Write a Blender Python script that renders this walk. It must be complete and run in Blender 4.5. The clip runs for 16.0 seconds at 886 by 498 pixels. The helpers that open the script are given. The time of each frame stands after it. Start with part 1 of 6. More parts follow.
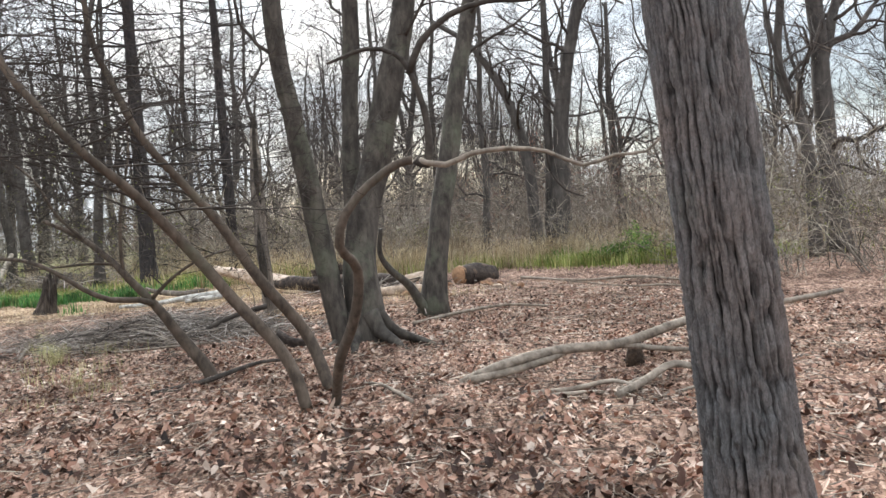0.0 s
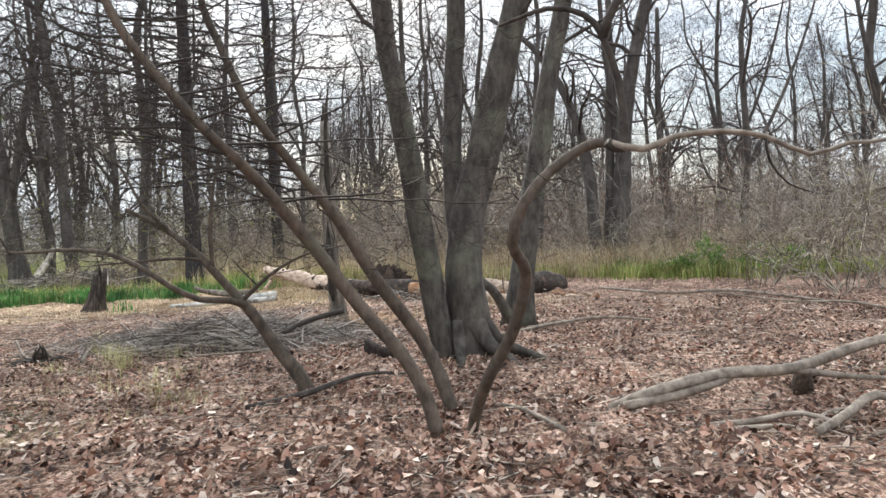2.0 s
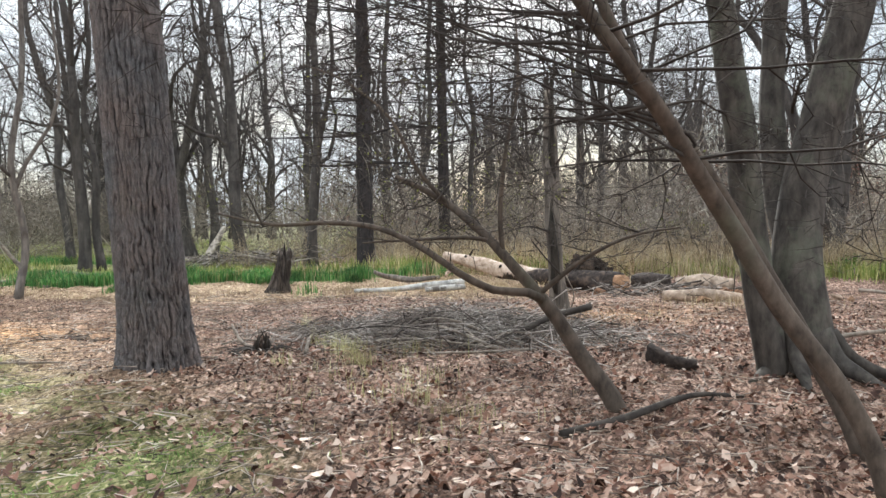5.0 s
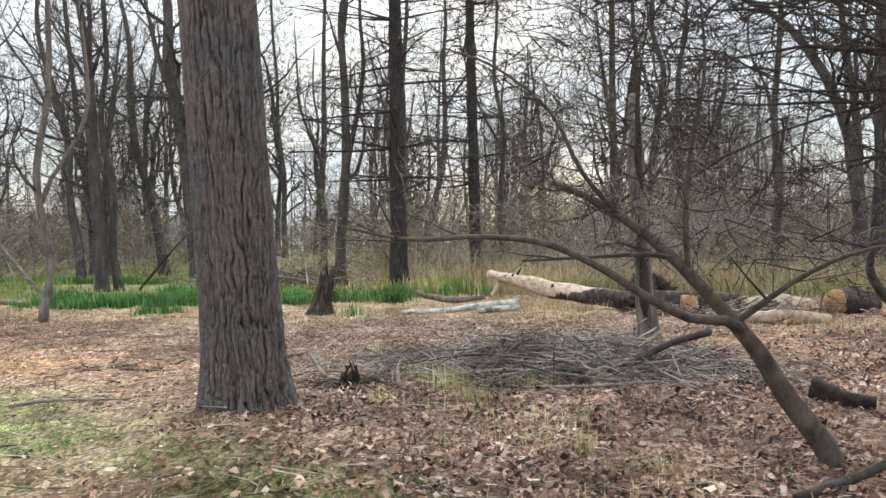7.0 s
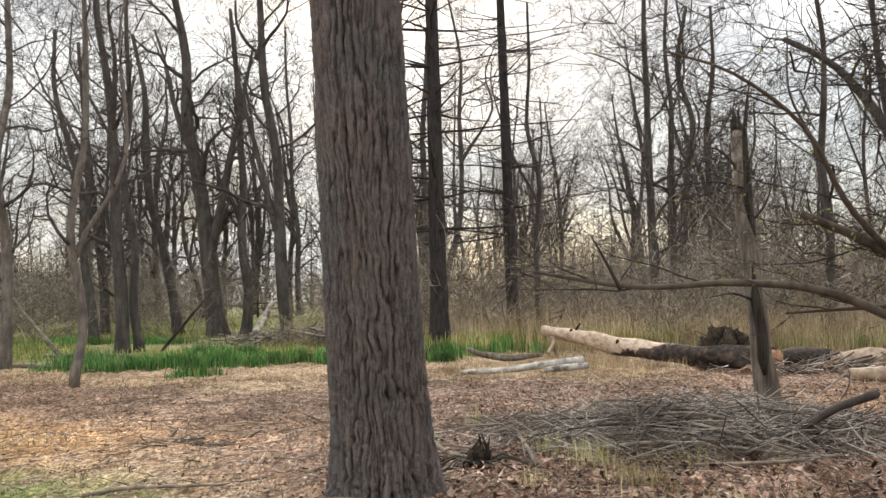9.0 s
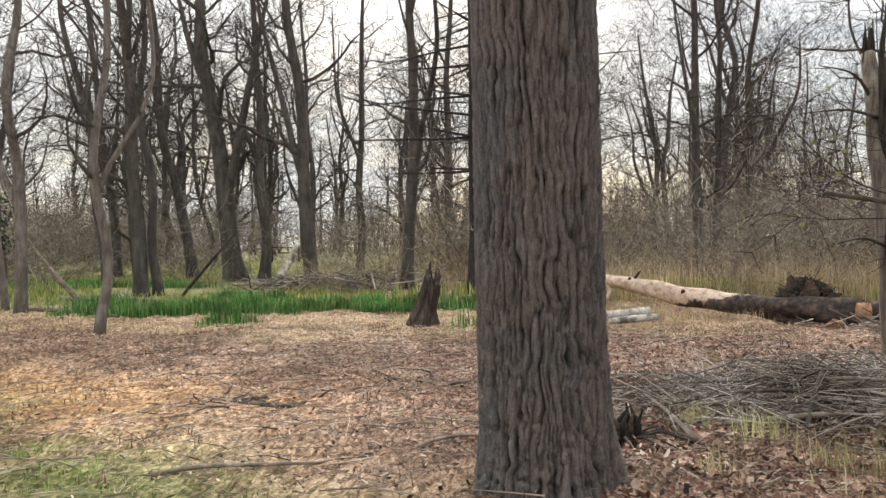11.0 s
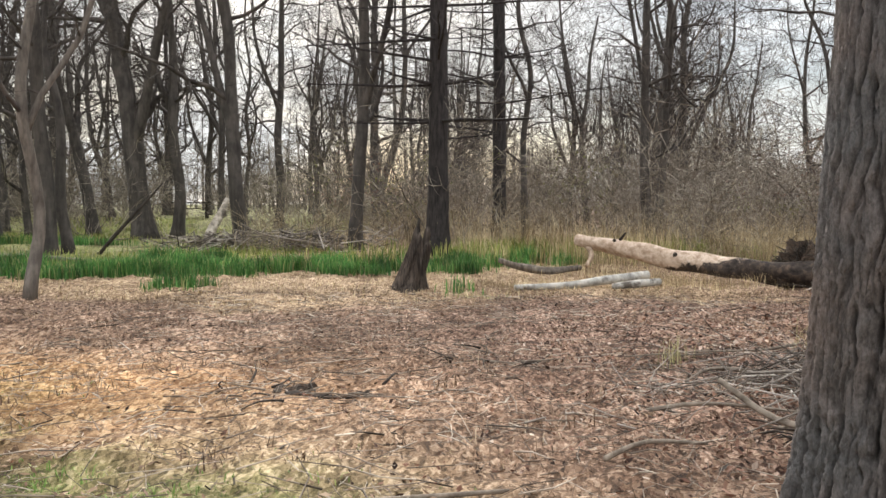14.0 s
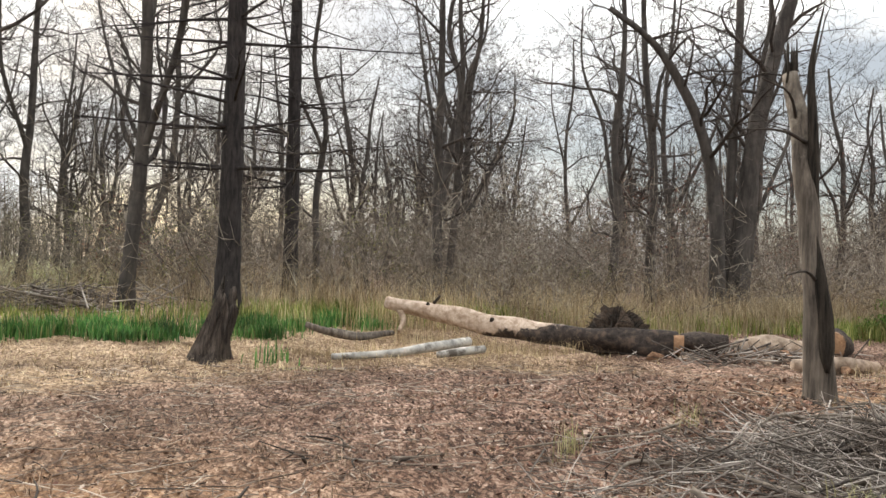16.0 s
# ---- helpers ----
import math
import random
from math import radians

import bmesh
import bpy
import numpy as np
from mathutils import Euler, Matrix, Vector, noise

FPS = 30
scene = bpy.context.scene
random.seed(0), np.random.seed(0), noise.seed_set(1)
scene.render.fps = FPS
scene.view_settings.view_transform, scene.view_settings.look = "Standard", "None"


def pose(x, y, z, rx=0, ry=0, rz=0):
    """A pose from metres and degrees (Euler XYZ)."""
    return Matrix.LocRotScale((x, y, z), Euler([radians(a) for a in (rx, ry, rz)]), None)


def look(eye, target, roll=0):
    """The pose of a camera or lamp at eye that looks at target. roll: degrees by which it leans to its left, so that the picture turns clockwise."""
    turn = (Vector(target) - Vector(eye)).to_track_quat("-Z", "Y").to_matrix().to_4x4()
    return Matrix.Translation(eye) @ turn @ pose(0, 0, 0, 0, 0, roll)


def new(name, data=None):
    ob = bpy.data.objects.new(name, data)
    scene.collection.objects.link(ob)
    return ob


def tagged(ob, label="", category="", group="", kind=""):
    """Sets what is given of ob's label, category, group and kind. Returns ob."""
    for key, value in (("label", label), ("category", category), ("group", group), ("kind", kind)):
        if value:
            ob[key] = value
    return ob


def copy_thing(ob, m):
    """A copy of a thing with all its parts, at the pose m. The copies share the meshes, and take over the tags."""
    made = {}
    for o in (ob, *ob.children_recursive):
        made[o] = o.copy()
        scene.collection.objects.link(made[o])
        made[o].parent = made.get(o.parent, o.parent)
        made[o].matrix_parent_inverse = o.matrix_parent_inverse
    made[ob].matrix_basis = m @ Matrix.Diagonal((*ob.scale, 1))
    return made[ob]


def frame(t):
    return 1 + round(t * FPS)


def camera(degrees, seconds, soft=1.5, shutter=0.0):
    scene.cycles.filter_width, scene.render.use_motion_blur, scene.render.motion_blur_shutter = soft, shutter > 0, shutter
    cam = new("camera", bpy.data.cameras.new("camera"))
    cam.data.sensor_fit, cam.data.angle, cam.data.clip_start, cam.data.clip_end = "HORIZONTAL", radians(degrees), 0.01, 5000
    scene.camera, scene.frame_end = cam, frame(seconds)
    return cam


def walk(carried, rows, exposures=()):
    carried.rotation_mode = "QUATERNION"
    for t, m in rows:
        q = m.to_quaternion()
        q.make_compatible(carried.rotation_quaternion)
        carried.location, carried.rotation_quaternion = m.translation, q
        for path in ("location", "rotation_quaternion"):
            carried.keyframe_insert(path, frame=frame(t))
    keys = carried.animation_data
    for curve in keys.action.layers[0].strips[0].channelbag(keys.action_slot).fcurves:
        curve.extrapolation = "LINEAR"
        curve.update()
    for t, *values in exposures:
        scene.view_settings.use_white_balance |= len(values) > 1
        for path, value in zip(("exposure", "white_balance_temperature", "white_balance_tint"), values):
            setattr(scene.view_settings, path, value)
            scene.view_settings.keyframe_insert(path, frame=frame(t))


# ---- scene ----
cam = camera(58.1, 16.0)
PATH = [
    (0, (-0.01, 0.028, 1.489), (-0.035, 2.027, 1.421), -4.0),
    (0.5, (-0.296, 0.314, 1.486), (-0.356, 2.312, 1.44), -5.0),
    (1, (-0.526, 0.501, 1.465), (-0.527, 2.501, 1.434), -3.2),
    (1.5, (-0.812, 0.767, 1.477), (-0.796, 2.767, 1.448), -1.5),
    (2, (-1.06, 0.992, 1.463), (-1.138, 2.99, 1.417), -2.4),
    (2.5, (-1.342, 1.202, 1.502), (-1.488, 3.196, 1.459), -3.2),
    (3, (-1.667, 1.489, 1.51), (-1.896, 3.476, 1.457), -3.8),
    (3.5, (-1.987, 1.882, 1.505), (-2.362, 3.845, 1.429), -4.7),
    (4, (-2.305, 2.132, 1.417), (-2.752, 4.08, 1.363), -3.0),
    (4.2, (-2.391, 2.221, 1.411), (-2.832, 4.17, 1.341), -2.4),
    (6.3, (-3.784, 2.978, 1.395), (-4.138, 4.946, 1.358), -0.6),
    (6.5, (-3.884, 3.076, 1.377), (-4.245, 5.043, 1.341), -1.2),
    (7, (-4.218, 3.333, 1.401), (-4.593, 5.297, 1.383), -0.9),
    (7.5, (-4.606, 3.507, 1.412), (-4.905, 5.485, 1.41), -1.1),
    (8, (-4.928, 3.738, 1.4), (-5.237, 5.713, 1.453), -2.6),
    (8.5, (-5.285, 3.986, 1.402), (-5.626, 5.953, 1.517), -1.4),
    (9, (-5.638, 4.179, 1.394), (-6.0, 6.142, 1.515), -1.5),
    (9.5, (-5.974, 4.451, 1.385), (-6.419, 6.4, 1.445), -2.2),
    (9.7, (-6.07, 4.52, 1.398), (-6.531, 6.466, 1.433), -2.0),
    (11.8, (-7.387, 5.674, 1.315), (-7.714, 7.647, 1.286), -0.2),
    (12, (-7.533, 5.717, 1.329), (-7.867, 7.688, 1.294), -0.3),
    (12.5, (-7.81, 5.884, 1.326), (-8.235, 7.838, 1.316), -1.9),
    (13, (-8.113, 6.041, 1.305), (-8.468, 8.009, 1.283), -0.7),
    (13.5, (-8.397, 6.233, 1.289), (-8.575, 8.224, 1.211), 0.1),
    (14, (-8.637, 6.516, 1.277), (-8.732, 8.511, 1.166), 0.2),
    (14.5, (-8.907, 6.824, 1.264), (-8.846, 8.822, 1.196), 1.4),
    (15, (-9.129, 7.122, 1.271), (-8.902, 9.109, 1.247), 0.5),
    (15.5, (-9.251, 7.474, 1.261), (-8.935, 9.448, 1.28), 0.3),
    (16, (-9.372, 7.843, 1.279), (-8.884, 9.782, 1.324), 1.8),
]
walk(cam, [(t, look(eye, target, roll)) for t, eye, target, roll in PATH], [(0.0, 0.56, 6300, 9), (3.0, 0.52, 6250, 9), (7.0, 0.45, 6350, 8), (9.5, 0.24, 7050, 11), (13.0, 0.30, 6800, 11), (16.0, 0.24, 6950, 11)])

# The path ends at 16 s; the world is a wood in early spring under a bright, broken overcast.

# ---- world, sun ----
SUN_ELEVATION, SUN_AZIMUTH = radians(27), radians(14)       # azimuth: to the left of +y
world = bpy.data.worlds.new("sky")
scene.world = world
world.use_nodes = True
wn, wl = world.node_tree.nodes, world.node_tree.links
wn.clear()
w_out = wn.new("ShaderNodeOutputWorld")
w_bg = wn.new("ShaderNodeBackground")
w_sky = wn.new("ShaderNodeTexSky")
w_sky.sky_type = "NISHITA"
w_sky.sun_disc = False
w_sky.sun_elevation, w_sky.sun_rotation = SUN_ELEVATION, -SUN_AZIMUTH
w_co = wn.new("ShaderNodeTexCoord")
w_map = wn.new("ShaderNodeMapping")
w_map.inputs["Scale"].default_value = (1.6, 1.6, 5.5)
w_noise = wn.new("ShaderNodeTexNoise")
w_noise.inputs["Scale"].default_value = 1.7
w_noise.inputs["Detail"].default_value = 6
w_noise.inputs["Roughness"].default_value = 0.55
w_ramp = wn.new("ShaderNodeValToRGB")
w_ramp.color_ramp.elements[0].position, w_ramp.color_ramp.elements[0].color = 0.42, (0.26, 0.26, 0.26, 1)
w_ramp.color_ramp.elements[1].position, w_ramp.color_ramp.elements[1].color = 0.60, (1, 1, 1, 1)
w_dim = wn.new("ShaderNodeVectorMath")
w_dim.operation = "SCALE"
w_dim.inputs["Scale"].default_value = 0.07
w_mix = wn.new("ShaderNodeMix")
w_mix.data_type = "RGBA"
w_sep = wn.new("ShaderNodeSeparateXYZ")
w_zen = wn.new("ShaderNodeMapRange")            # an overcast sky is brighter overhead than at the horizon
w_zen.inputs["From Min"].default_value, w_zen.inputs["From Max"].default_value = 0.12, 0.85
w_zen.inputs["To Min"].default_value, w_zen.inputs["To Max"].default_value = 0.95, 2.9
w_cloud = wn.new("ShaderNodeVectorMath")
w_cloud.operation = "SCALE"
w_cloud.inputs[0].default_value = (0.96, 1.0, 1.03)
wl.new(w_co.outputs["Generated"], w_sep.inputs["Vector"])
wl.new(w_sep.outputs["Z"], w_zen.inputs["Value"])
wl.new(w_zen.outputs["Result"], w_cloud.inputs["Scale"])
wl.new(w_cloud.outputs["Vector"], w_mix.inputs["B"])
wl.new(w_co.outputs["Generated"], w_map.inputs["Vector"])
wl.new(w_map.outputs["Vector"], w_noise.inputs["Vector"])
wl.new(w_noise.outputs["Fac"], w_ramp.inputs["Fac"])
wl.new(w_sky.outputs["Color"], w_dim.inputs[0])
wl.new(w_dim.outputs["Vector"], w_mix.inputs["A"])
wl.new(w_ramp.outputs["Color"], w_mix.inputs["Factor"])
wl.new(w_mix.outputs["Result"], w_bg.inputs["Color"])
wl.new(w_bg.outputs["Background"], w_out.inputs["Surface"])
w_bg.inputs["Strength"].default_value = 1.0

sun = new("sun", bpy.data.lights.new("sun", "SUN"))
sun.data.energy, sun.data.angle, sun.data.color = 4.5, radians(3), (1.0, 0.96, 0.89)
sun_way = Vector((-math.sin(SUN_AZIMUTH) * math.cos(SUN_ELEVATION), math.cos(SUN_AZIMUTH) * math.cos(SUN_ELEVATION), math.sin(SUN_ELEVATION)))
sun.matrix_world = look(sun_way * 60, (0, 0, 0))

# ---- materials ----


def material(name, rough=0.85):
    m = bpy.data.materials.new(name)
    m.use_nodes = True
    n, l = m.node_tree.nodes, m.node_tree.links
    b = n["Principled BSDF"]
    b.inputs["Roughness"].default_value = rough
    b.inputs["Specular IOR Level"].default_value = 0.25
    return m, n, l, b


def ramp(n, stops):
    r = n.new("ShaderNodeValToRGB")
    e = r.color_ramp.elements
    e[0].position, e[0].color = stops[0][0], (*stops[0][1], 1)
    e[1].position, e[1].color = stops[-1][0], (*stops[-1][1], 1)
    for p, c in stops[1:-1]:
        x = e.new(p)
        x.color = (*c, 1)
    return r


def noise_tex(n, l, scale, detail=6, rough=0.6, stretch=None, coord="Object"):
    co = n.new("ShaderNodeTexCoord")
    t = n.new("ShaderNodeTexNoise")
    t.inputs["Scale"].default_value, t.inputs["Detail"].default_value, t.inputs["Roughness"].default_value = scale, detail, rough
    if stretch:
        mp = n.new("ShaderNodeMapping")
        mp.inputs["Scale"].default_value = stretch
        l.new(co.outputs[coord], mp.inputs["Vector"])
        l.new(mp.outputs["Vector"], t.inputs["Vector"])
    else:
        l.new(co.outputs[coord], t.inputs["Vector"])
    return t


def mixed(n, l, a, b, fac, mode="MIX", amount=None):
    x = n.new("ShaderNodeMix")
    x.data_type, x.blend_type = "RGBA", mode
    l.new(a, x.inputs["A"])
    l.new(b, x.inputs["B"])
    if fac is None:
        x.inputs["Factor"].default_value = amount
    else:
        l.new(fac, x.inputs["Factor"])
    return x.outputs["Result"]


def bark(name, dark, light, scale=18, stretch=(1, 1, 0.16), bump=0.6, dist=0.02, stain=None, stain_at=(0.55, 0.75)):
    """Bark: fissures drawn out along the stem, lighter plates, stains of moss or lichen."""
    m, n, l, b = material(name, 0.92)
    f = noise_tex(n, l, scale, 8, 0.65, stretch)
    g = noise_tex(n, l, 3.0, 4, 0.6)
    c1 = ramp(n, [(0.32, dark), (0.50, tuple((p + q) / 2 for p, q in zip(dark, light))), (0.68, light)])
    l.new(f.outputs["Fac"], c1.inputs["Fac"])
    c2 = ramp(n, [(0.3, (0.62, 0.62, 0.62)), (0.7, (1.15, 1.12, 1.08))])
    l.new(g.outputs["Fac"], c2.inputs["Fac"])
    col = mixed(n, l, c1.outputs["Color"], c2.outputs["Color"], None, "MULTIPLY", 1.0)
    if stain:
        s = noise_tex(n, l, 1.7, 7, 0.7)
        sr = ramp(n, [(stain_at[0], (0, 0, 0)), (stain_at[1], (1, 1, 1))])
        l.new(s.outputs["Fac"], sr.inputs["Fac"])
        sc = n.new("ShaderNodeRGB")
        sc.outputs[0].default_value = (*stain, 1)
        col = mixed(n, l, col, sc.outputs[0], sr.outputs["Color"])
    l.new(col, b.inputs["Base Color"])
    bp = n.new("ShaderNodeBump")
    bp.inputs["Strength"].default_value, bp.inputs["Distance"].default_value = bump, dist
    l.new(f.outputs["Fac"], bp.inputs["Height"])
    l.new(bp.outputs["Normal"], b.inputs["Normal"])
    return m


def furrowed(name, dark, light, moss=(0.085, 0.10, 0.06)):
    """Thick bark: grey scaly plates, near-black in the furrows between them, with a breath of algae."""
    m, n, l, b = material(name, 0.93)
    at = n.new("ShaderNodeAttribute")
    at.attribute_name = "plate"
    scale = noise_tex(n, l, 34, 9, 0.72, (1, 1, 0.32))
    flake = noise_tex(n, l, 120, 6, 0.7, (1, 1, 0.6))
    big = noise_tex(n, l, 1.6, 5, 0.65)
    tone = ramp(n, [(0.30, tuple(0.45 * c for c in light)), (0.50, light), (0.70, tuple(1.45 * c for c in light))])
    l.new(scale.outputs["Fac"], tone.inputs["Fac"])
    fl = ramp(n, [(0.34, (0.72, 0.70, 0.69)), (0.66, (1.22, 1.20, 1.18))])
    l.new(flake.outputs["Fac"], fl.inputs["Fac"])
    col = mixed(n, l, tone.outputs["Color"], fl.outputs["Color"], None, "MULTIPLY", 1.0)
    warm = ramp(n, [(0.36, (0.84, 0.90, 0.92)), (0.64, (1.14, 1.02, 0.94))])
    l.new(big.outputs["Fac"], warm.inputs["Fac"])
    col = mixed(n, l, col, warm.outputs["Color"], None, "MULTIPLY", 1.0)
    spots = noise_tex(n, l, 2.7, 7, 0.7)
    sr = ramp(n, [(0.58, (0, 0, 0)), (0.80, (0.5, 0.5, 0.5))])
    l.new(spots.outputs["Fac"], sr.inputs["Fac"])
    ms = n.new("ShaderNodeRGB")
    ms.outputs[0].default_value = (*moss, 1)
    col = mixed(n, l, col, ms.outputs[0], sr.outputs["Color"])
    # Colour falls to the dark tone where the plate field is low.
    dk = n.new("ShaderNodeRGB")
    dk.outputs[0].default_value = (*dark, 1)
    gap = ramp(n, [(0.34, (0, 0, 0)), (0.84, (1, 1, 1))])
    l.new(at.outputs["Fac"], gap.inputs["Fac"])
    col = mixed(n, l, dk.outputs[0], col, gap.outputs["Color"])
    l.new(col, b.inputs["Base Color"])
    hh = n.new("ShaderNodeMath")
    hh.operation, hh.inputs[1].default_value = "MULTIPLY_ADD", 0.5
    l.new(flake.outputs["Fac"], hh.inputs[0])
    l.new(scale.outputs["Fac"], hh.inputs[2])
    bp = n.new("ShaderNodeBump")
    bp.inputs["Strength"].default_value, bp.inputs["Distance"].default_value = 0.9, 0.022
    l.new(hh.outputs[0], bp.inputs["Height"])
    l.new(bp.outputs["Normal"], b.inputs["Normal"])
    return m


def island(name, stops, rough=0.8, thin=0.0):
    """Many small alike pieces in one mesh: each takes its own tone."""
    m, n, l, b = material(name, rough)
    g = n.new("ShaderNodeNewGeometry")
    r = ramp(n, stops)
    l.new(g.outputs["Random Per Island"], r.inputs["Fac"])
    big = noise_tex(n, l, 0.9, 7, 0.68)
    c2 = ramp(n, [(0.40, (0.50, 0.45, 0.42)), (0.58, (1.24, 1.23, 1.21))])
    l.new(big.outputs["Fac"], c2.inputs["Fac"])
    col = mixed(n, l, r.outputs["Color"], c2.outputs["Color"], None, "MULTIPLY", 1.0)
    l.new(col, b.inputs["Base Color"])
    if thin:
        t = n.new("ShaderNodeBsdfTranslucent")
        l.new(col, t.inputs["Color"])
        s = n.new("ShaderNodeMixShader")
        s.inputs["Fac"].default_value = thin
        l.new(b.outputs["BSDF"], s.inputs[1])
        l.new(t.outputs["BSDF"], s.inputs[2])
        l.new(s.outputs["Shader"], n["Material Output"].inputs["Surface"])
    return m


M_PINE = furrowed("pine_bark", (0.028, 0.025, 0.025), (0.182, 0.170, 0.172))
M_PINE_FAR = bark("far_pine_bark", (0.018, 0.016, 0.017), (0.068, 0.060, 0.060), 16, (1, 1, 0.2), 0.6, 0.02)
M_BEECH = bark("smooth_bark", (0.030, 0.026, 0.023), (0.118, 0.104, 0.091), 11, (1, 1, 0.35), 0.35, 0.012, (0.13, 0.14, 0.10), (0.52, 0.75))
M_STEM = bark("shrub_bark", (0.060, 0.047, 0.038), (0.165, 0.132, 0.106), 14, (1, 1, 0.5), 0.3, 0.008, (0.13, 0.13, 0.09), (0.55, 0.8))
M_TWIG = bark("twig_bark", (0.030, 0.025, 0.022), (0.090, 0.076, 0.066), 10, (1, 1, 1), 0.2, 0.005)
M_YOUNG = bark("pale_young_bark", (0.095, 0.083, 0.074), (0.235, 0.210, 0.190), 14, (1, 1, 0.25), 0.4, 0.01)
M_FAR = bark("far_bark", (0.046, 0.041, 0.039), (0.125, 0.113, 0.105), 6, (1, 1, 0.2), 0.4, 0.03)
M_FAR_TWIG = bark("far_twig_bark", (0.045, 0.039, 0.037), (0.110, 0.097, 0.090), 3, None, 0.0, 0.01)
M_DEAD = bark("dead_branch_bark", (0.13, 0.105, 0.085), (0.36, 0.31, 0.26), 12, (1, 1, 1), 0.4, 0.008)
M_SNAG = bark("snag_wood", (0.055, 0.046, 0.040), (0.25, 0.215, 0.182), 20, (1, 1, 0.1), 0.7, 0.015, (0.32, 0.28, 0.23), (0.56, 0.66))
M_STUMP = bark("weathered_stump_wood", (0.010, 0.008, 0.007), (0.150, 0.122, 0.104), 30, (1, 1, 0.09), 1.0, 0.03, (0.30, 0.265, 0.225), (0.60, 0.72))
M_CHAR = bark("rotten_wood", (0.008, 0.007, 0.006), (0.075, 0.062, 0.05), 22, (1, 1, 0.1), 1.0, 0.03)
M_PALE = bark("bare_log_wood", (0.24, 0.17, 0.12), (0.62, 0.50, 0.40), 8, None, 0.4, 0.01, (0.12, 0.085, 0.065), (0.56, 0.66))
M_DARKLOG = bark("rotten_log_bark", (0.022, 0.018, 0.017), (0.10, 0.078, 0.066), 14, None, 0.9, 0.03, (0.26, 0.16, 0.11), (0.62, 0.70))
M_CUT = bark("orange_rotten_wood", (0.22, 0.11, 0.06), (0.52, 0.33, 0.20), 10, None, 0.5, 0.01)
M_BIRCH = bark("white_birch_bark", (0.26, 0.25, 0.23), (0.66, 0.65, 0.62), 9, (1, 1, 1), 0.4, 0.008, (0.11, 0.095, 0.08), (0.55, 0.62))


def log_material():
    """A fallen trunk, bare at the tip and black with rotten bark elsewhere; lit top and shaded underside are painted
    in.
    """
    m, n, l, b = material("shed_bark_lit_top_log", 0.9)
    f = noise_tex(n, l, 9, 8, 0.65)
    g = noise_tex(n, l, 2.2, 6, 0.65)
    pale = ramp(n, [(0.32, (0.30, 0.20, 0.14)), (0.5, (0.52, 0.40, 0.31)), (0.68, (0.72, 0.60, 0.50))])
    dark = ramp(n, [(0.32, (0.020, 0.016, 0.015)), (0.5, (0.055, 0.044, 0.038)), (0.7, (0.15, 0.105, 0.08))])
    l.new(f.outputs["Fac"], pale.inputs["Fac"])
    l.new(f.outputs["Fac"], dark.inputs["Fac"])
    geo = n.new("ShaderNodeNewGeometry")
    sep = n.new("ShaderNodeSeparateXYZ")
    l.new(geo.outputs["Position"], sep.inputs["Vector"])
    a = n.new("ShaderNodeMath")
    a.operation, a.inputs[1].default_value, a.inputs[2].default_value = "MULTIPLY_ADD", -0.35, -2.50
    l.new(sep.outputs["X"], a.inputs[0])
    # Height term: paler upwards, darker below, painting light from above into the colour.
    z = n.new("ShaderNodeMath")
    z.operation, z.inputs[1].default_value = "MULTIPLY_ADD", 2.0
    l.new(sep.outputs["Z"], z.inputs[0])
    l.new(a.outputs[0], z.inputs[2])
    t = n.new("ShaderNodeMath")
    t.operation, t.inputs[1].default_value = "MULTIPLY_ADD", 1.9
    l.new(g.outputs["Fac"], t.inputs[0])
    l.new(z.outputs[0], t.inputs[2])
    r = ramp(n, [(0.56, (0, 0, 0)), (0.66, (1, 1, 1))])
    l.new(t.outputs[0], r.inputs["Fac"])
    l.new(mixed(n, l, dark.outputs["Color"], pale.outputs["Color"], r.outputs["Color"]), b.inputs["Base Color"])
    bp = n.new("ShaderNodeBump")
    bp.inputs["Strength"].default_value, bp.inputs["Distance"].default_value = 0.8, 0.03
    l.new(f.outputs["Fac"], bp.inputs["Height"])
    l.new(bp.outputs["Normal"], b.inputs["Normal"])
    return m


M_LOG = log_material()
M_PALEBIRCH = bark("weathered_birch_bark", (0.22, 0.195, 0.16), (0.66, 0.60, 0.52), 8, None, 0.5, 0.01, (0.10, 0.085, 0.07), (0.56, 0.64))
M_SOIL = bark("root_soil", (0.025, 0.018, 0.014), (0.11, 0.078, 0.058), 30, None, 1.0, 0.03)
M_LEAF = island("dead_leaf", [(0.0, (0.022, 0.013, 0.010)), (0.26, (0.095, 0.049, 0.036)), (0.48, (0.28, 0.148, 0.105)), (0.70, (0.42, 0.265, 0.20)), (0.88, (0.57, 0.44, 0.36)), (1.0, (0.72, 0.63, 0.55))], 0.6, 0.12)
M_LEAF_ONE, n_, l_, b_ = material("single_dead_leaf", 0.6)
r_ = ramp(n_, [(0.0, (0.10, 0.050, 0.034)), (0.25, (0.24, 0.125, 0.085)), (0.5, (0.38, 0.235, 0.165)), (0.75, (0.50, 0.35, 0.265)), (1.0, (0.66, 0.53, 0.43))])
l_.new(n_.new("ShaderNodeObjectInfo").outputs["Random"], r_.inputs["Fac"])
l_.new(r_.outputs["Color"], b_.inputs["Base Color"])
M_NEEDLE = island("fine_litter", [(0.0, (0.06, 0.036, 0.025)), (0.4, (0.20, 0.122, 0.080)), (0.8, (0.37, 0.255, 0.175)), (1.0, (0.56, 0.44, 0.33))], 0.8)
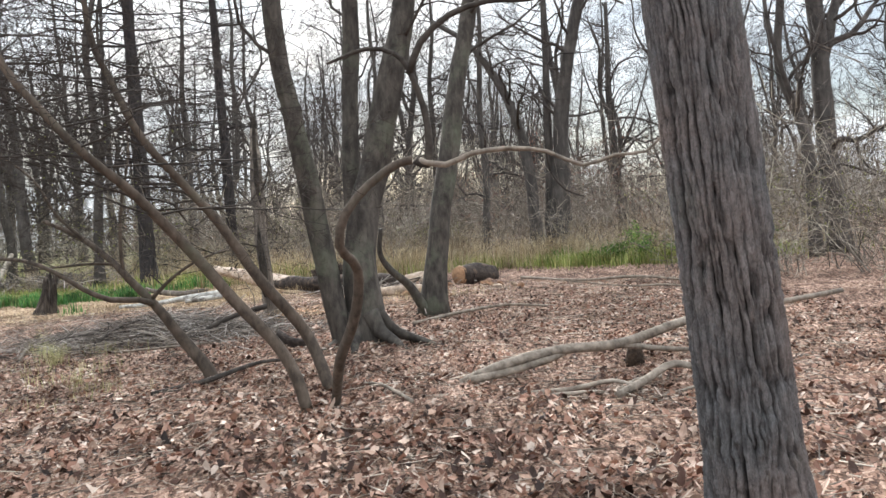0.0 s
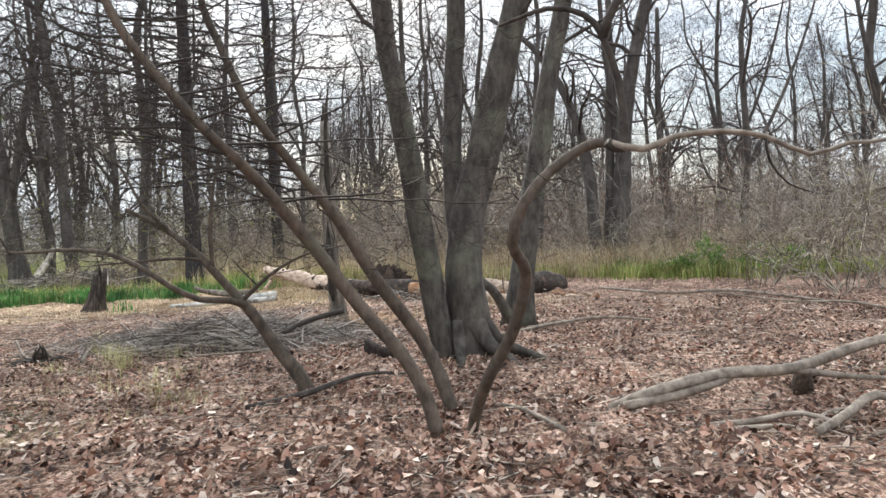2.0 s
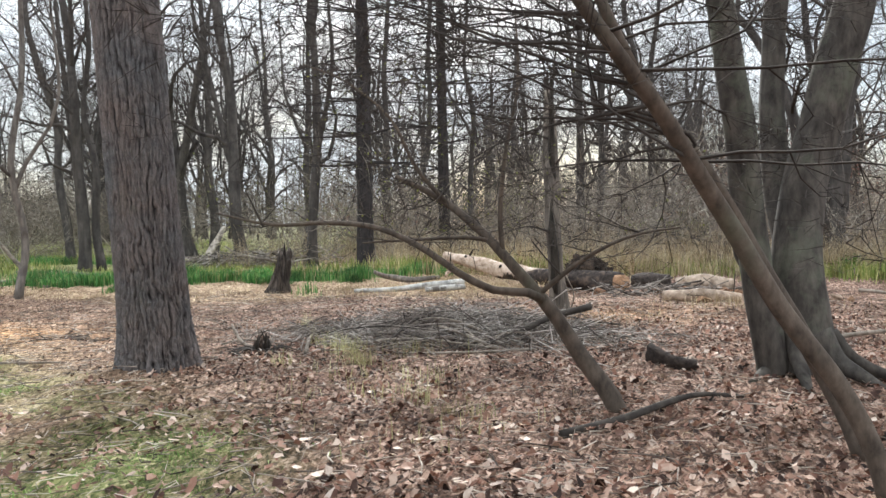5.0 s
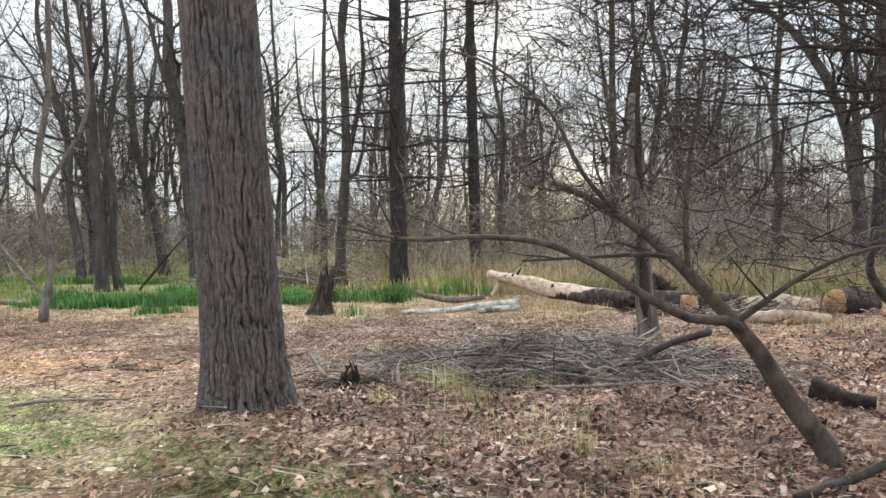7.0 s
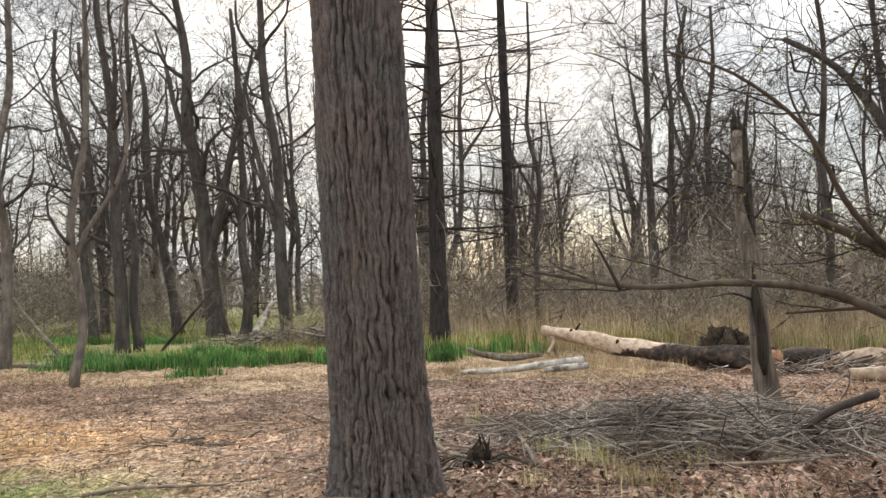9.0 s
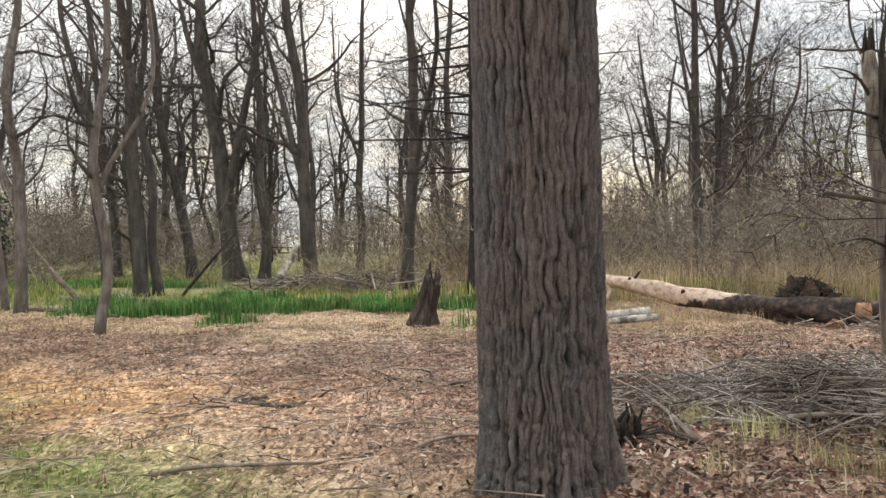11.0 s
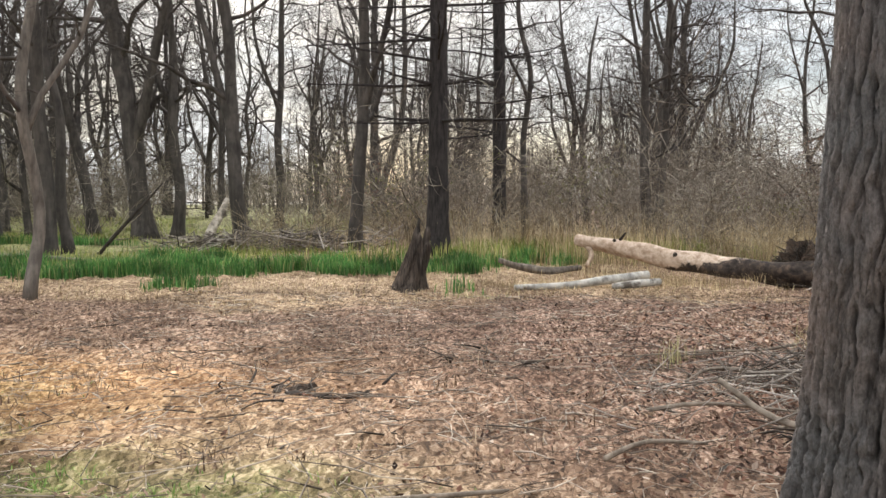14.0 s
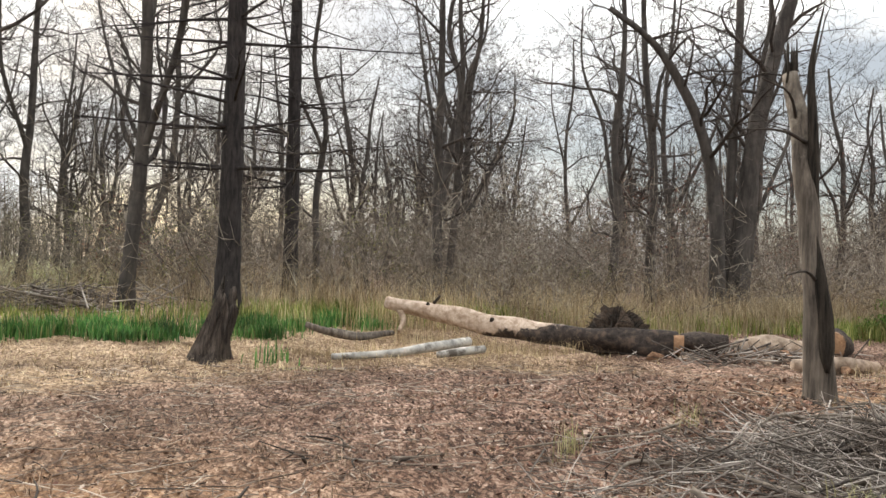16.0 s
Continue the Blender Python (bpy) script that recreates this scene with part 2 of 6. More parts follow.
M_STICK = island("litter_stick", [(0.0, (0.05, 0.04, 0.034)), (0.4, (0.22, 0.18, 0.15)), (1.0, (0.62, 0.55, 0.47))], 0.85)
M_BRUSHWOOD = island("brushwood", [(0.0, (0.05, 0.042, 0.037)), (0.5, (0.20, 0.177, 0.157)), (0.85, (0.40, 0.362, 0.33)), (1.0, (0.60, 0.56, 0.52))], 0.85)
M_TUFT = island("pale_green_tuft", [(0.0, (0.28, 0.30, 0.13)), (0.5, (0.46, 0.44, 0.23)), (1.0, (0.66, 0.60, 0.38))], 0.8, 0.25)
M_STRAWBARK = bark("straw_coloured_bark", (0.10, 0.072, 0.040), (0.36, 0.27, 0.15), 20, (1, 1, 0.14), 1.0, 0.03)
M_ROT = bark("crumbling_red_rot", (0.10, 0.052, 0.032), (0.42, 0.25, 0.155), 16, None, 0.8, 0.02)
M_STRAW = island("dead_grass", [(0.0, (0.30, 0.22, 0.12)), (0.5, (0.54, 0.43, 0.26)), (1.0, (0.72, 0.62, 0.42))], 0.8, 0.2)
M_REED = island("green_reed", [(0.0, (0.036, 0.115, 0.034)), (0.5, (0.078, 0.225, 0.056)), (0.82, (0.15, 0.33, 0.09)), (1.0, (0.38, 0.36, 0.18))], 0.5, 0.25)
M_MEADOW = island("yellow_green_grass", [(0.0, (0.11, 0.18, 0.04)), (0.5, (0.26, 0.31, 0.085)), (1.0, (0.48, 0.44, 0.20))], 0.7, 0.25)
M_WEED = island("withered_weed", [(0.0, (0.08, 0.048, 0.034)), (0.5, (0.22, 0.145, 0.10)), (1.0, (0.46, 0.36, 0.26))], 0.85, 0.1)
M_MOSS = island("short_green_grass", [(0.0, (0.09, 0.18, 0.035)), (0.6, (0.20, 0.34, 0.085)), (1.0, (0.42, 0.45, 0.20))], 0.7, 0.25)
M_BRUSH = island("undergrowth_stem", [(0.0, (0.11, 0.095, 0.083)), (0.5, (0.230, 0.202, 0.176)), (0.85, (0.345, 0.310, 0.258)), (1.0, (0.46, 0.43, 0.34))], 0.9)
M_STALK = island("dry_stalk", [(0.0, (0.20, 0.155, 0.10)), (0.5, (0.38, 0.31, 0.205)), (1.0, (0.60, 0.52, 0.37))], 0.9, 0.1)
M_GREEN = island("young_leaf", [(0.0, (0.05, 0.12, 0.02)), (0.6, (0.13, 0.27, 0.045)), (1.0, (0.26, 0.38, 0.09))], 0.5, 0.3)
M_EVERGREEN = island("evergreen_leaf", [(0.0, (0.010, 0.028, 0.010)), (1.0, (0.045, 0.085, 0.03))], 0.5, 0.1)
M_REDBUD = island("red_bud", [(0.0, (0.16, 0.06, 0.045)), (1.0, (0.36, 0.17, 0.12))], 0.7, 0.2)
M_BUD = island("spring_bud", [(0.0, (0.13, 0.16, 0.03)), (1.0, (0.30, 0.32, 0.08))], 0.6, 0.3)


def ground_material():
    """Matted litter: a mosaic of leaf scraps over soil, with straw, moss and needle cover."""
    m, n, l, b = material("forest_floor", 0.95)
    at = n.new("ShaderNodeAttribute")
    at.attribute_name = "cover"
    sep = n.new("ShaderNodeSeparateColor")
    l.new(at.outputs["Color"], sep.inputs["Color"])
    co = n.new("ShaderNodeTexCoord")
    wob_t = n.new("ShaderNodeTexNoise")
    wob_t.inputs["Scale"].default_value, wob_t.inputs["Detail"].default_value = 26.0, 5
    l.new(co.outputs["Object"], wob_t.inputs["Vector"])
    wv = n.new("ShaderNodeVectorMath")
    wv.operation = "MULTIPLY_ADD"
    wv.inputs[1].default_value = (0.055, 0.055, 0.0)
    l.new(wob_t.outputs["Color"], wv.inputs[0])
    l.new(co.outputs["Object"], wv.inputs[2])
    scraps, edges = [], []
    for sc, turn, st in ((34.0, 0.4, 0.5), (66.0, 1.9, 0.45)):
        mp = n.new("ShaderNodeMapping")
        mp.inputs["Rotation"].default_value = (0, 0, turn)
        mp.inputs["Scale"].default_value = (1, st, 1)
        l.new(wv.outputs["Vector"], mp.inputs["Vector"])
        v = n.new("ShaderNodeTexVoronoi")
        v.inputs["Scale"].default_value = sc
        l.new(mp.outputs["Vector"], v.inputs["Vector"])
        s = n.new("ShaderNodeSeparateColor")
        l.new(v.outputs["Color"], s.inputs["Color"])
        scraps.append(s.outputs["Red"])
        edges.append(v.outputs["Distance"])
    both = n.new("ShaderNodeMath")
    both.operation = "MULTIPLY_ADD"
    both.inputs[1].default_value = 0.55
    half = n.new("ShaderNodeMath")
    half.operation, half.inputs[1].default_value = "MULTIPLY", 0.45
    l.new(scraps[1], half.inputs[0])
    l.new(scraps[0], both.inputs[0])
    l.new(half.outputs[0], both.inputs[2])
    fine = noise_tex(n, l, 60, 10, 0.75)
    mid = noise_tex(n, l, 3.2, 9, 0.72)
    big = noise_tex(n, l, 0.55, 6, 0.62)
    fac = n.new("ShaderNodeMath")
    fac.operation, fac.inputs[1].default_value = "MULTIPLY_ADD", 0.6
    l.new(both.outputs[0], fac.inputs[0])
    half2 = n.new("ShaderNodeMath")
    half2.operation, half2.inputs[1].default_value = "MULTIPLY", 0.4
    l.new(fine.outputs["Fac"], half2.inputs[0])
    l.new(half2.outputs[0], fac.inputs[2])
    kinds = {}
    for key, stops in (
        ("litter", [(0.22, (0.024, 0.015, 0.012)), (0.40, (0.115, 0.068, 0.050)), (0.55, (0.29, 0.178, 0.130)), (0.76, (0.60, 0.45, 0.36))]),
        ("straw", [(0.22, (0.08, 0.050, 0.030)), (0.42, (0.26, 0.175, 0.108)), (0.58, (0.42, 0.305, 0.195)), (0.75, (0.60, 0.48, 0.34))]),
        ("moss", [(0.22, (0.040, 0.062, 0.015)), (0.42, (0.13, 0.175, 0.048)), (0.58, (0.26, 0.285, 0.105)), (0.75, (0.48, 0.44, 0.24))]),
        ("needle", [(0.22, (0.12, 0.058, 0.026)), (0.42, (0.35, 0.185, 0.085)), (0.58, (0.56, 0.335, 0.170)), (0.75, (0.72, 0.52, 0.32))]),
    ):
        r = ramp(n, stops)
        l.new(fac.outputs[0], r.inputs["Fac"])
        kinds[key] = r.outputs["Color"]
    soil = ramp(n, [(0.35, (0.03, 0.02, 0.015)), (0.55, (0.10, 0.066, 0.048)), (0.72, (0.24, 0.165, 0.12))])
    l.new(fac.outputs[0], soil.inputs["Fac"])
    bare = ramp(n, [(0.56, (0, 0, 0)), (0.68, (1, 1, 1))])
    l.new(mid.outputs["Fac"], bare.inputs["Fac"])
    col = mixed(n, l, kinds["litter"], kinds["straw"], sep.outputs["Red"])
    col = mixed(n, l, col, kinds["needle"], sep.outputs["Blue"])
    col = mixed(n, l, col, soil.outputs["Color"], bare.outputs["Color"])
    col = mixed(n, l, col, kinds["moss"], sep.outputs["Green"])
    for tex, lo, hi in ((mid, 0.58, 1.28), (big, 0.60, 1.22)):
        r = ramp(n, [(0.38, (lo, lo * 0.93, lo * 0.88)), (0.60, (hi, hi, hi))])
        l.new(tex.outputs["Fac"], r.inputs["Fac"])
        col = mixed(n, l, col, r.outputs["Color"], None, "MULTIPLY", 1.0)
    l.new(col, b.inputs["Base Color"])
    bp = n.new("ShaderNodeBump")
    bp.inputs["Strength"].default_value, bp.inputs["Distance"].default_value = 1.0, 0.035
    l.new(fac.outputs[0], bp.inputs["Height"])
    l.new(bp.outputs["Normal"], b.inputs["Normal"])
    return m


M_GROUND = ground_material()

# ---- mesh building ----


class Soup:
    """Collects vertices and faces, and becomes one mesh."""

    def __init__(self):
        self.v, self.q, self.t, self.n = [], [], [], 0

    def add(self, v, q=None, t=None):
        v = np.asarray(v, float).reshape(-1, 3)
        if q is not None and len(q):
            self.q.append(np.asarray(q, int).reshape(-1, 4) + self.n)
        if t is not None and len(t):
            self.t.append(np.asarray(t, int).reshape(-1, 3) + self.n)
        self.v.append(v)
        self.n += len(v)

    def arrays(self):
        v = np.concatenate(self.v) if self.v else np.zeros((0, 3))
        q = np.concatenate(self.q) if self.q else np.zeros((0, 4), int)
        t = np.concatenate(self.t) if self.t else np.zeros((0, 3), int)
        return v, q, t

    def mesh(self, name, mat, smooth=True):
        v, q, t = self.arrays()
        me = bpy.data.meshes.new(name)
        me.vertices.add(len(v))
        me.vertices.foreach_set("co", v.astype(np.float32).ravel())
        nl = 4 * len(q) + 3 * len(t)
        me.loops.add(nl)
        me.loops.foreach_set("vertex_index", np.concatenate([q.ravel(), t.ravel()]).astype(np.int32))
        me.polygons.add(len(q) + len(t))
        me.polygons.foreach_set("loop_start", np.concatenate([np.arange(len(q)) * 4, 4 * len(q) + np.arange(len(t)) * 3]).astype(np.int32))
        me.update(calc_edges=True)
        me.validate()
        me.polygons.foreach_set("use_smooth", np.full(len(me.polygons), smooth))
        me.materials.append(mat)
        return me


def unit(a):
    return a / np.maximum(np.linalg.norm(a, axis=-1, keepdims=True), 1e-9)


def spline(points, step):
    """A smooth line through a few points, in even steps, and the share of the way at each."""
    p = np.asarray(points, float)
    if len(p) == 2:
        p = np.array([p[0], (p[0] + p[1]) / 2, p[1]])
    ext = np.vstack([2 * p[0] - p[1], p, 2 * p[-1] - p[-2]])
    out = []
    for i in range(1, len(ext) - 2):
        a, b, c, d = ext[i - 1:i + 3]
        k = max(2, int(np.linalg.norm(c - b) / step))
        u = np.arange(k)[:, None] / k
        out.append(0.5 * (2 * b + (c - a) * u + (2 * a - 5 * b + 4 * c - d) * u**2 + (3 * b - a - 3 * c + d) * u**3))
    out.append(p[-1:])
    out = np.vstack(out)
    s = np.r_[0, np.cumsum(np.linalg.norm(np.diff(out, axis=0), axis=1))]
    return out, s / s[-1]


def tube(soup, pts, radii, sides=10, rough=0.0, seed=0, lobes=0.0, close=True):
    """A round stem along a line, with knobbly sides."""
    pts, radii = np.asarray(pts, float), np.asarray(radii, float)
    n = len(pts)
    d = unit(np.gradient(pts, axis=0))
    ref = np.array([1.0, 0, 0]) if abs(d[0][0]) < 0.8 else np.array([0, 1.0, 0])
    rings = np.zeros((n, sides, 3))
    ang = np.arange(sides) * 2 * np.pi / sides
    rg = np.random.RandomState(seed)
    ph = rg.uniform(0, 6.28, 8)
    side = ref
    along = np.r_[0, np.cumsum(np.linalg.norm(np.diff(pts, axis=0), axis=1))]
    for i in range(n):
        side = unit(side - d[i] * (side @ d[i]))
        up = np.cross(d[i], side)
        r = radii[i] * (1 + rough * (0.5 * np.sin(2 * ang + ph[0] + along[i] * 2.1) + 0.35 * np.sin(3 * ang + ph[1] - along[i] * 3.7) + 0.3 * np.sin(along[i] * 7 + ph[2] + ang)) + lobes * np.maximum(0, np.sin(5 * ang + ph[3])))
        rings[i] = pts[i] + (np.cos(ang) * r)[:, None] * side + (np.sin(ang) * r)[:, None] * up
    i, j = np.meshgrid(np.arange(n - 1), np.arange(sides), indexing="ij")
    k = (j + 1) % sides
    q = np.stack([i * sides + j, i * sides + k, (i + 1) * sides + k, (i + 1) * sides + j], -1).reshape(-1, 4)
    v, t = rings.reshape(-1, 3), []
    if close:
        v = np.vstack([v, pts[:1], pts[-1:]])
        a = np.arange(sides)
        t = np.concatenate([np.stack([np.full(sides, n * sides), (a + 1) % sides, a], -1), np.stack([np.full(sides, n * sides + 1), (n - 1) * sides + a, (n - 1) * sides + (a + 1) % sides], -1)])
    soup.add(v, q, t)


def sticks(soup, p0, p1, r0, r1, sides=3):
    """Many straight tapering twigs at once."""
    p0, p1 = np.asarray(p0, float), np.asarray(p1, float)
    m = len(p0)
    if not m:
        return
    d = unit(p1 - p0)
    ref = np.where(np.abs(d[:, 2:3]) < 0.9, np.array([[0, 0, 1.0]]), np.array([[1.0, 0, 0]]))
    a = unit(np.cross(d, ref))
    b = np.cross(d, a)
    ang = np.arange(sides) * 2 * np.pi / sides
    ring = np.cos(ang)[None, :, None] * a[:, None] + np.sin(ang)[None, :, None] * b[:, None]
    v = np.concatenate([p0[:, None] + ring * np.asarray(r0, float).reshape(-1, 1, 1), p1[:, None] + ring * np.asarray(r1, float).reshape(-1, 1, 1)], 1)
    j = np.arange(sides)
    base = np.stack([j, (j + 1) % sides, (j + 1) % sides + sides, j + sides], -1)
    soup.add(v, (np.arange(m)[:, None, None] * 2 * sides + base).reshape(-1, 4))


def grow(rg, segs, p, d, length, r, level, lift=0.0, kink=0.25, fork=3, flat=1.0, shrink=0.55, stop=3, rmin=0.0024):
    """A limb with its side limbs down to the twigs: rows of start, end, two radii."""
    n = 6 if level == 0 else (4 if level < stop else 2)
    p, d = np.array(p, float), unit(np.array(d, float))
    for i in range(n):
        d = unit(d + rg.normal(0, kink, 3) * (1, 1, flat) + (0, 0, lift))
        q = p + d * length / n
        ra, rb = r * (1 - 0.75 * i / n), r * (1 - 0.75 * (i + 1) / n)
        segs.append((*p, *q, ra, rb))
        if level < stop and i >= 1:
            for _ in range(fork if level < stop - 1 else fork + 1):
                if rg.uniform() < 0.62:
                    side = unit(np.cross(d, rg.normal(0, 1, 3)) * (1, 1, flat))
                    grow(rg, segs, q, unit(d * rg.uniform(0.4, 1.0) + side * 0.9), length * shrink * rg.uniform(0.6, 1.1), max(rb * 0.62, rmin), level + 1, lift, kink, fork, flat, shrink, stop, rmin)
        p = q


def add_segs(soup, segs, thick=0.03, fine=0.0):
    s = np.array(segs)
    if not len(s):
        return
    big, small = s[:, 6] > thick, s[:, 6] < fine
    if small.any():
        g = s[small]
        d = unit(g[:, 3:6] - g[:, 0:3])
        e = unit(np.cross(d, np.random.RandomState(len(g)).normal(0, 1, (len(g), 3))))
        soup.add(np.stack([g[:, 0:3] - e * g[:, 6:7], g[:, 0:3] + e * g[:, 6:7], g[:, 3:6] + e * g[:, 7:8], g[:, 3:6] - e * g[:, 7:8]], 1), np.arange(4 * len(g)).reshape(-1, 4))
    for part_, sides in ((s[big], 6), (s[~big & ~small], 3)):
        if len(part_):
            sticks(soup, part_[:, 0:3], part_[:, 3:6], part_[:, 6], part_[:, 7], sides)


def thing(name, label, category, group="", at=(0, 0, 0), kind=""):
    ob = new(name)
    ob.empty_display_size = 0.2
    ob.location = at
    return tagged(ob, label, category, group, kind)


def part(name, soup, mat, parent, label="", smooth=True):
    """Links one mesh as a part; its vertices are given in the world."""
    ob = new(name, soup if isinstance(soup, bpy.types.Mesh) else soup.mesh(name, mat, smooth))
    ob.parent = parent
    root = parent
    off = Vector((0, 0, 0))
    while root is not None:
        off += root.location
        root = root.parent
    ob.location = -off
    return tagged(ob, label) if label else ob


# ---- the lie of the land ----


def gz(x, y):
    """Height of the ground."""
    x, y = np.asarray(x, float), np.asarray(y, float)
    z = -0.06 + 0.018 * np.sin(x * 1.9 + 0.7 * y) * np.sin(y * 1.5 - 0.4 * x) + 0.03 * np.sin(x * 0.55 + 1) * np.sin(y * 0.6 + 2)
    lumps = 0.0
    for k in range(11):
        a = 2.4 * k + 0.3
        f = 4.0 + 0.75 * k
        lumps = lumps + np.sin(f * (x * math.cos(a) + y * math.sin(a)) + 1.7 * k + 1.2 * np.sin(0.9 * x + 1.3 * y + k))
    z = z + 0.0078 * lumps * np.clip((23 - y) / 3, 0, 1)
    for cx, cy, h, w in ((-1.15, 9.5, 0.12, 0.8), (-7.0, 9.45, 0.13, 0.75), (1.3, 3.6, 0.06, 0.6), (-10.8, 13.6, -0.07, 2.4), (-5.2, 10.9, 0.03, 1.6)):
        z = z + h * np.exp(-((x - cx) ** 2 + (y - cy) ** 2) / (2 * w * w))
    u = np.clip((y - 20) / 8, 0, 1)
    v = np.clip((x + 17) / 6, 0, 1)
    far_u, far_v = np.clip((y - 37) / 9, 0, 1), np.clip((-12 - x) / 6, 0, 1)
    z = z + 0.6 * far_u * far_u * (3 - 2 * far_u) * far_v
    return z + 0.28 * u * u * (3 - 2 * u) * (0.25 + 0.75 * v)


def wob(x, y, s=1.0, o=0.0):
    return 0.5 * np.sin(x * 1.1 * s + o) + 0.3 * np.sin(y * 1.7 * s + 2 * o + x * 0.6 * s) + 0.2 * np.sin(x * 3.1 * s - y * 2.3 * s + o)


def sm(a, b, x):
    u = np.clip((x - a) / (b - a), 0, 1)
    return u * u * (3 - 2 * u)


def heaps(x, y):
    """Where leaves have drifted together and where the soil lies bare, -1 to 1."""
    v = 0.0
    for k in range(9):
        a = 1.9 * k + 0.8
        v = v + np.sin((1.3 + 0.62 * k) * (x * math.cos(a) + 1.4 * y * math.sin(a)) + 2.1 * k + 1.5 * np.sin(0.7 * x - 0.9 * y + 2 * k))
    return v / 4.0


def cover(x, y):
    """How much straw, green and needle litter lies at a place."""
    edge = 16.8 + 0.9 * wob(x, y, 0.7, 1)
    straw = sm(0, 1.2, y - edge) * sm(-2.5, -6.0, x) + 0.22 * sm(-8.5, -11.5, x + wob(x, y, 1.0, 3)) * sm(9, 11, y)
    along = (y - 8.2) + 0.62 * (x + 8.5)           # a strip of grass beside the way walked
    strip = np.exp(-((along - 0.35 + 0.5 * wob(x, y, 0.8, 2)) / 1.1) ** 2) * sm(-4.2, -5.6, x)
    straw = straw + 0.75 * np.exp(-((along - 0.9 + 0.6 * wob(x, y, 0.9, 8)) / 1.7) ** 2) * sm(-5.2, -7.4, x)
    green = 0.95 * strip * sm(-0.5, 0.4, wob(x, y, 1.6, 5) + 0.3) + 0.85 * sm(0, 2, y - 21.0 - wob(x, y, 0.6, 4)) * sm(-13, -15, x)
    needles = 1.3 * np.exp(-(((x + 12.6) / 2.7) ** 2 + ((y - 12.3 - 0.4 * wob(x, y, 1.2, 2)) / 1.5) ** 2)) + 0.5 * np.exp(-(((x + 2.2) / 1.8) ** 2 + ((y - 15.4) / 1.2) ** 2))
    return np.clip(straw, 0, 1), np.clip(green, 0, 1), np.clip(needles, 0, 1)


def axis(lo, hi, step, reach, growth=1.22):
    mid = list(np.arange(lo, hi + step / 2, step))
    a, s = lo, step
    left = []
    while a > -reach:
        s *= growth
        a -= s
        left.append(a)
    b, s = hi, step
    while b < reach:
        s *= growth
        b += s
        mid.append(b)
    return np.array(left[::-1] + mid)


gx, gy = axis(-22, 8, 0.15, 700), axis(-1, 24, 0.15, 700)
X, Y = np.meshgrid(gx, gy, indexing="ij")
Z = gz(X, Y)
near_m = (np.abs(X + 7) < 15.5) & (Y < 24.5) & (Y > -1.2)
rough_z = np.random.RandomState(3).normal(0, 0.02, X.shape)
Z = Z + np.where(near_m, rough_z, 0)
land = Soup()
ni, nj = X.shape
ii, jj = np.meshgrid(np.arange(ni - 1), np.arange(nj - 1), indexing="ij")
land.add(np.stack([X, Y, Z], -1).reshape(-1, 3), np.stack([ii * nj + jj, (ii + 1) * nj + jj, (ii + 1) * nj + jj + 1, ii * nj + jj + 1], -1).reshape(-1, 4))
land_mesh = land.mesh("ground", M_GROUND)
cv = land_mesh.color_attributes.new("cover", "FLOAT_COLOR", "POINT")
cs, cg, cn = cover(X.ravel(), Y.ravel())
cv.data.foreach_set("color", np.stack([cs, cg, cn, np.ones_like(cs)], -1).astype(np.float32).ravel())
ground = tagged(new("ground", land_mesh), "woodland floor of brown leaf litter, dead grass and moss", "ground", kind="structure")

# ---- trees ----


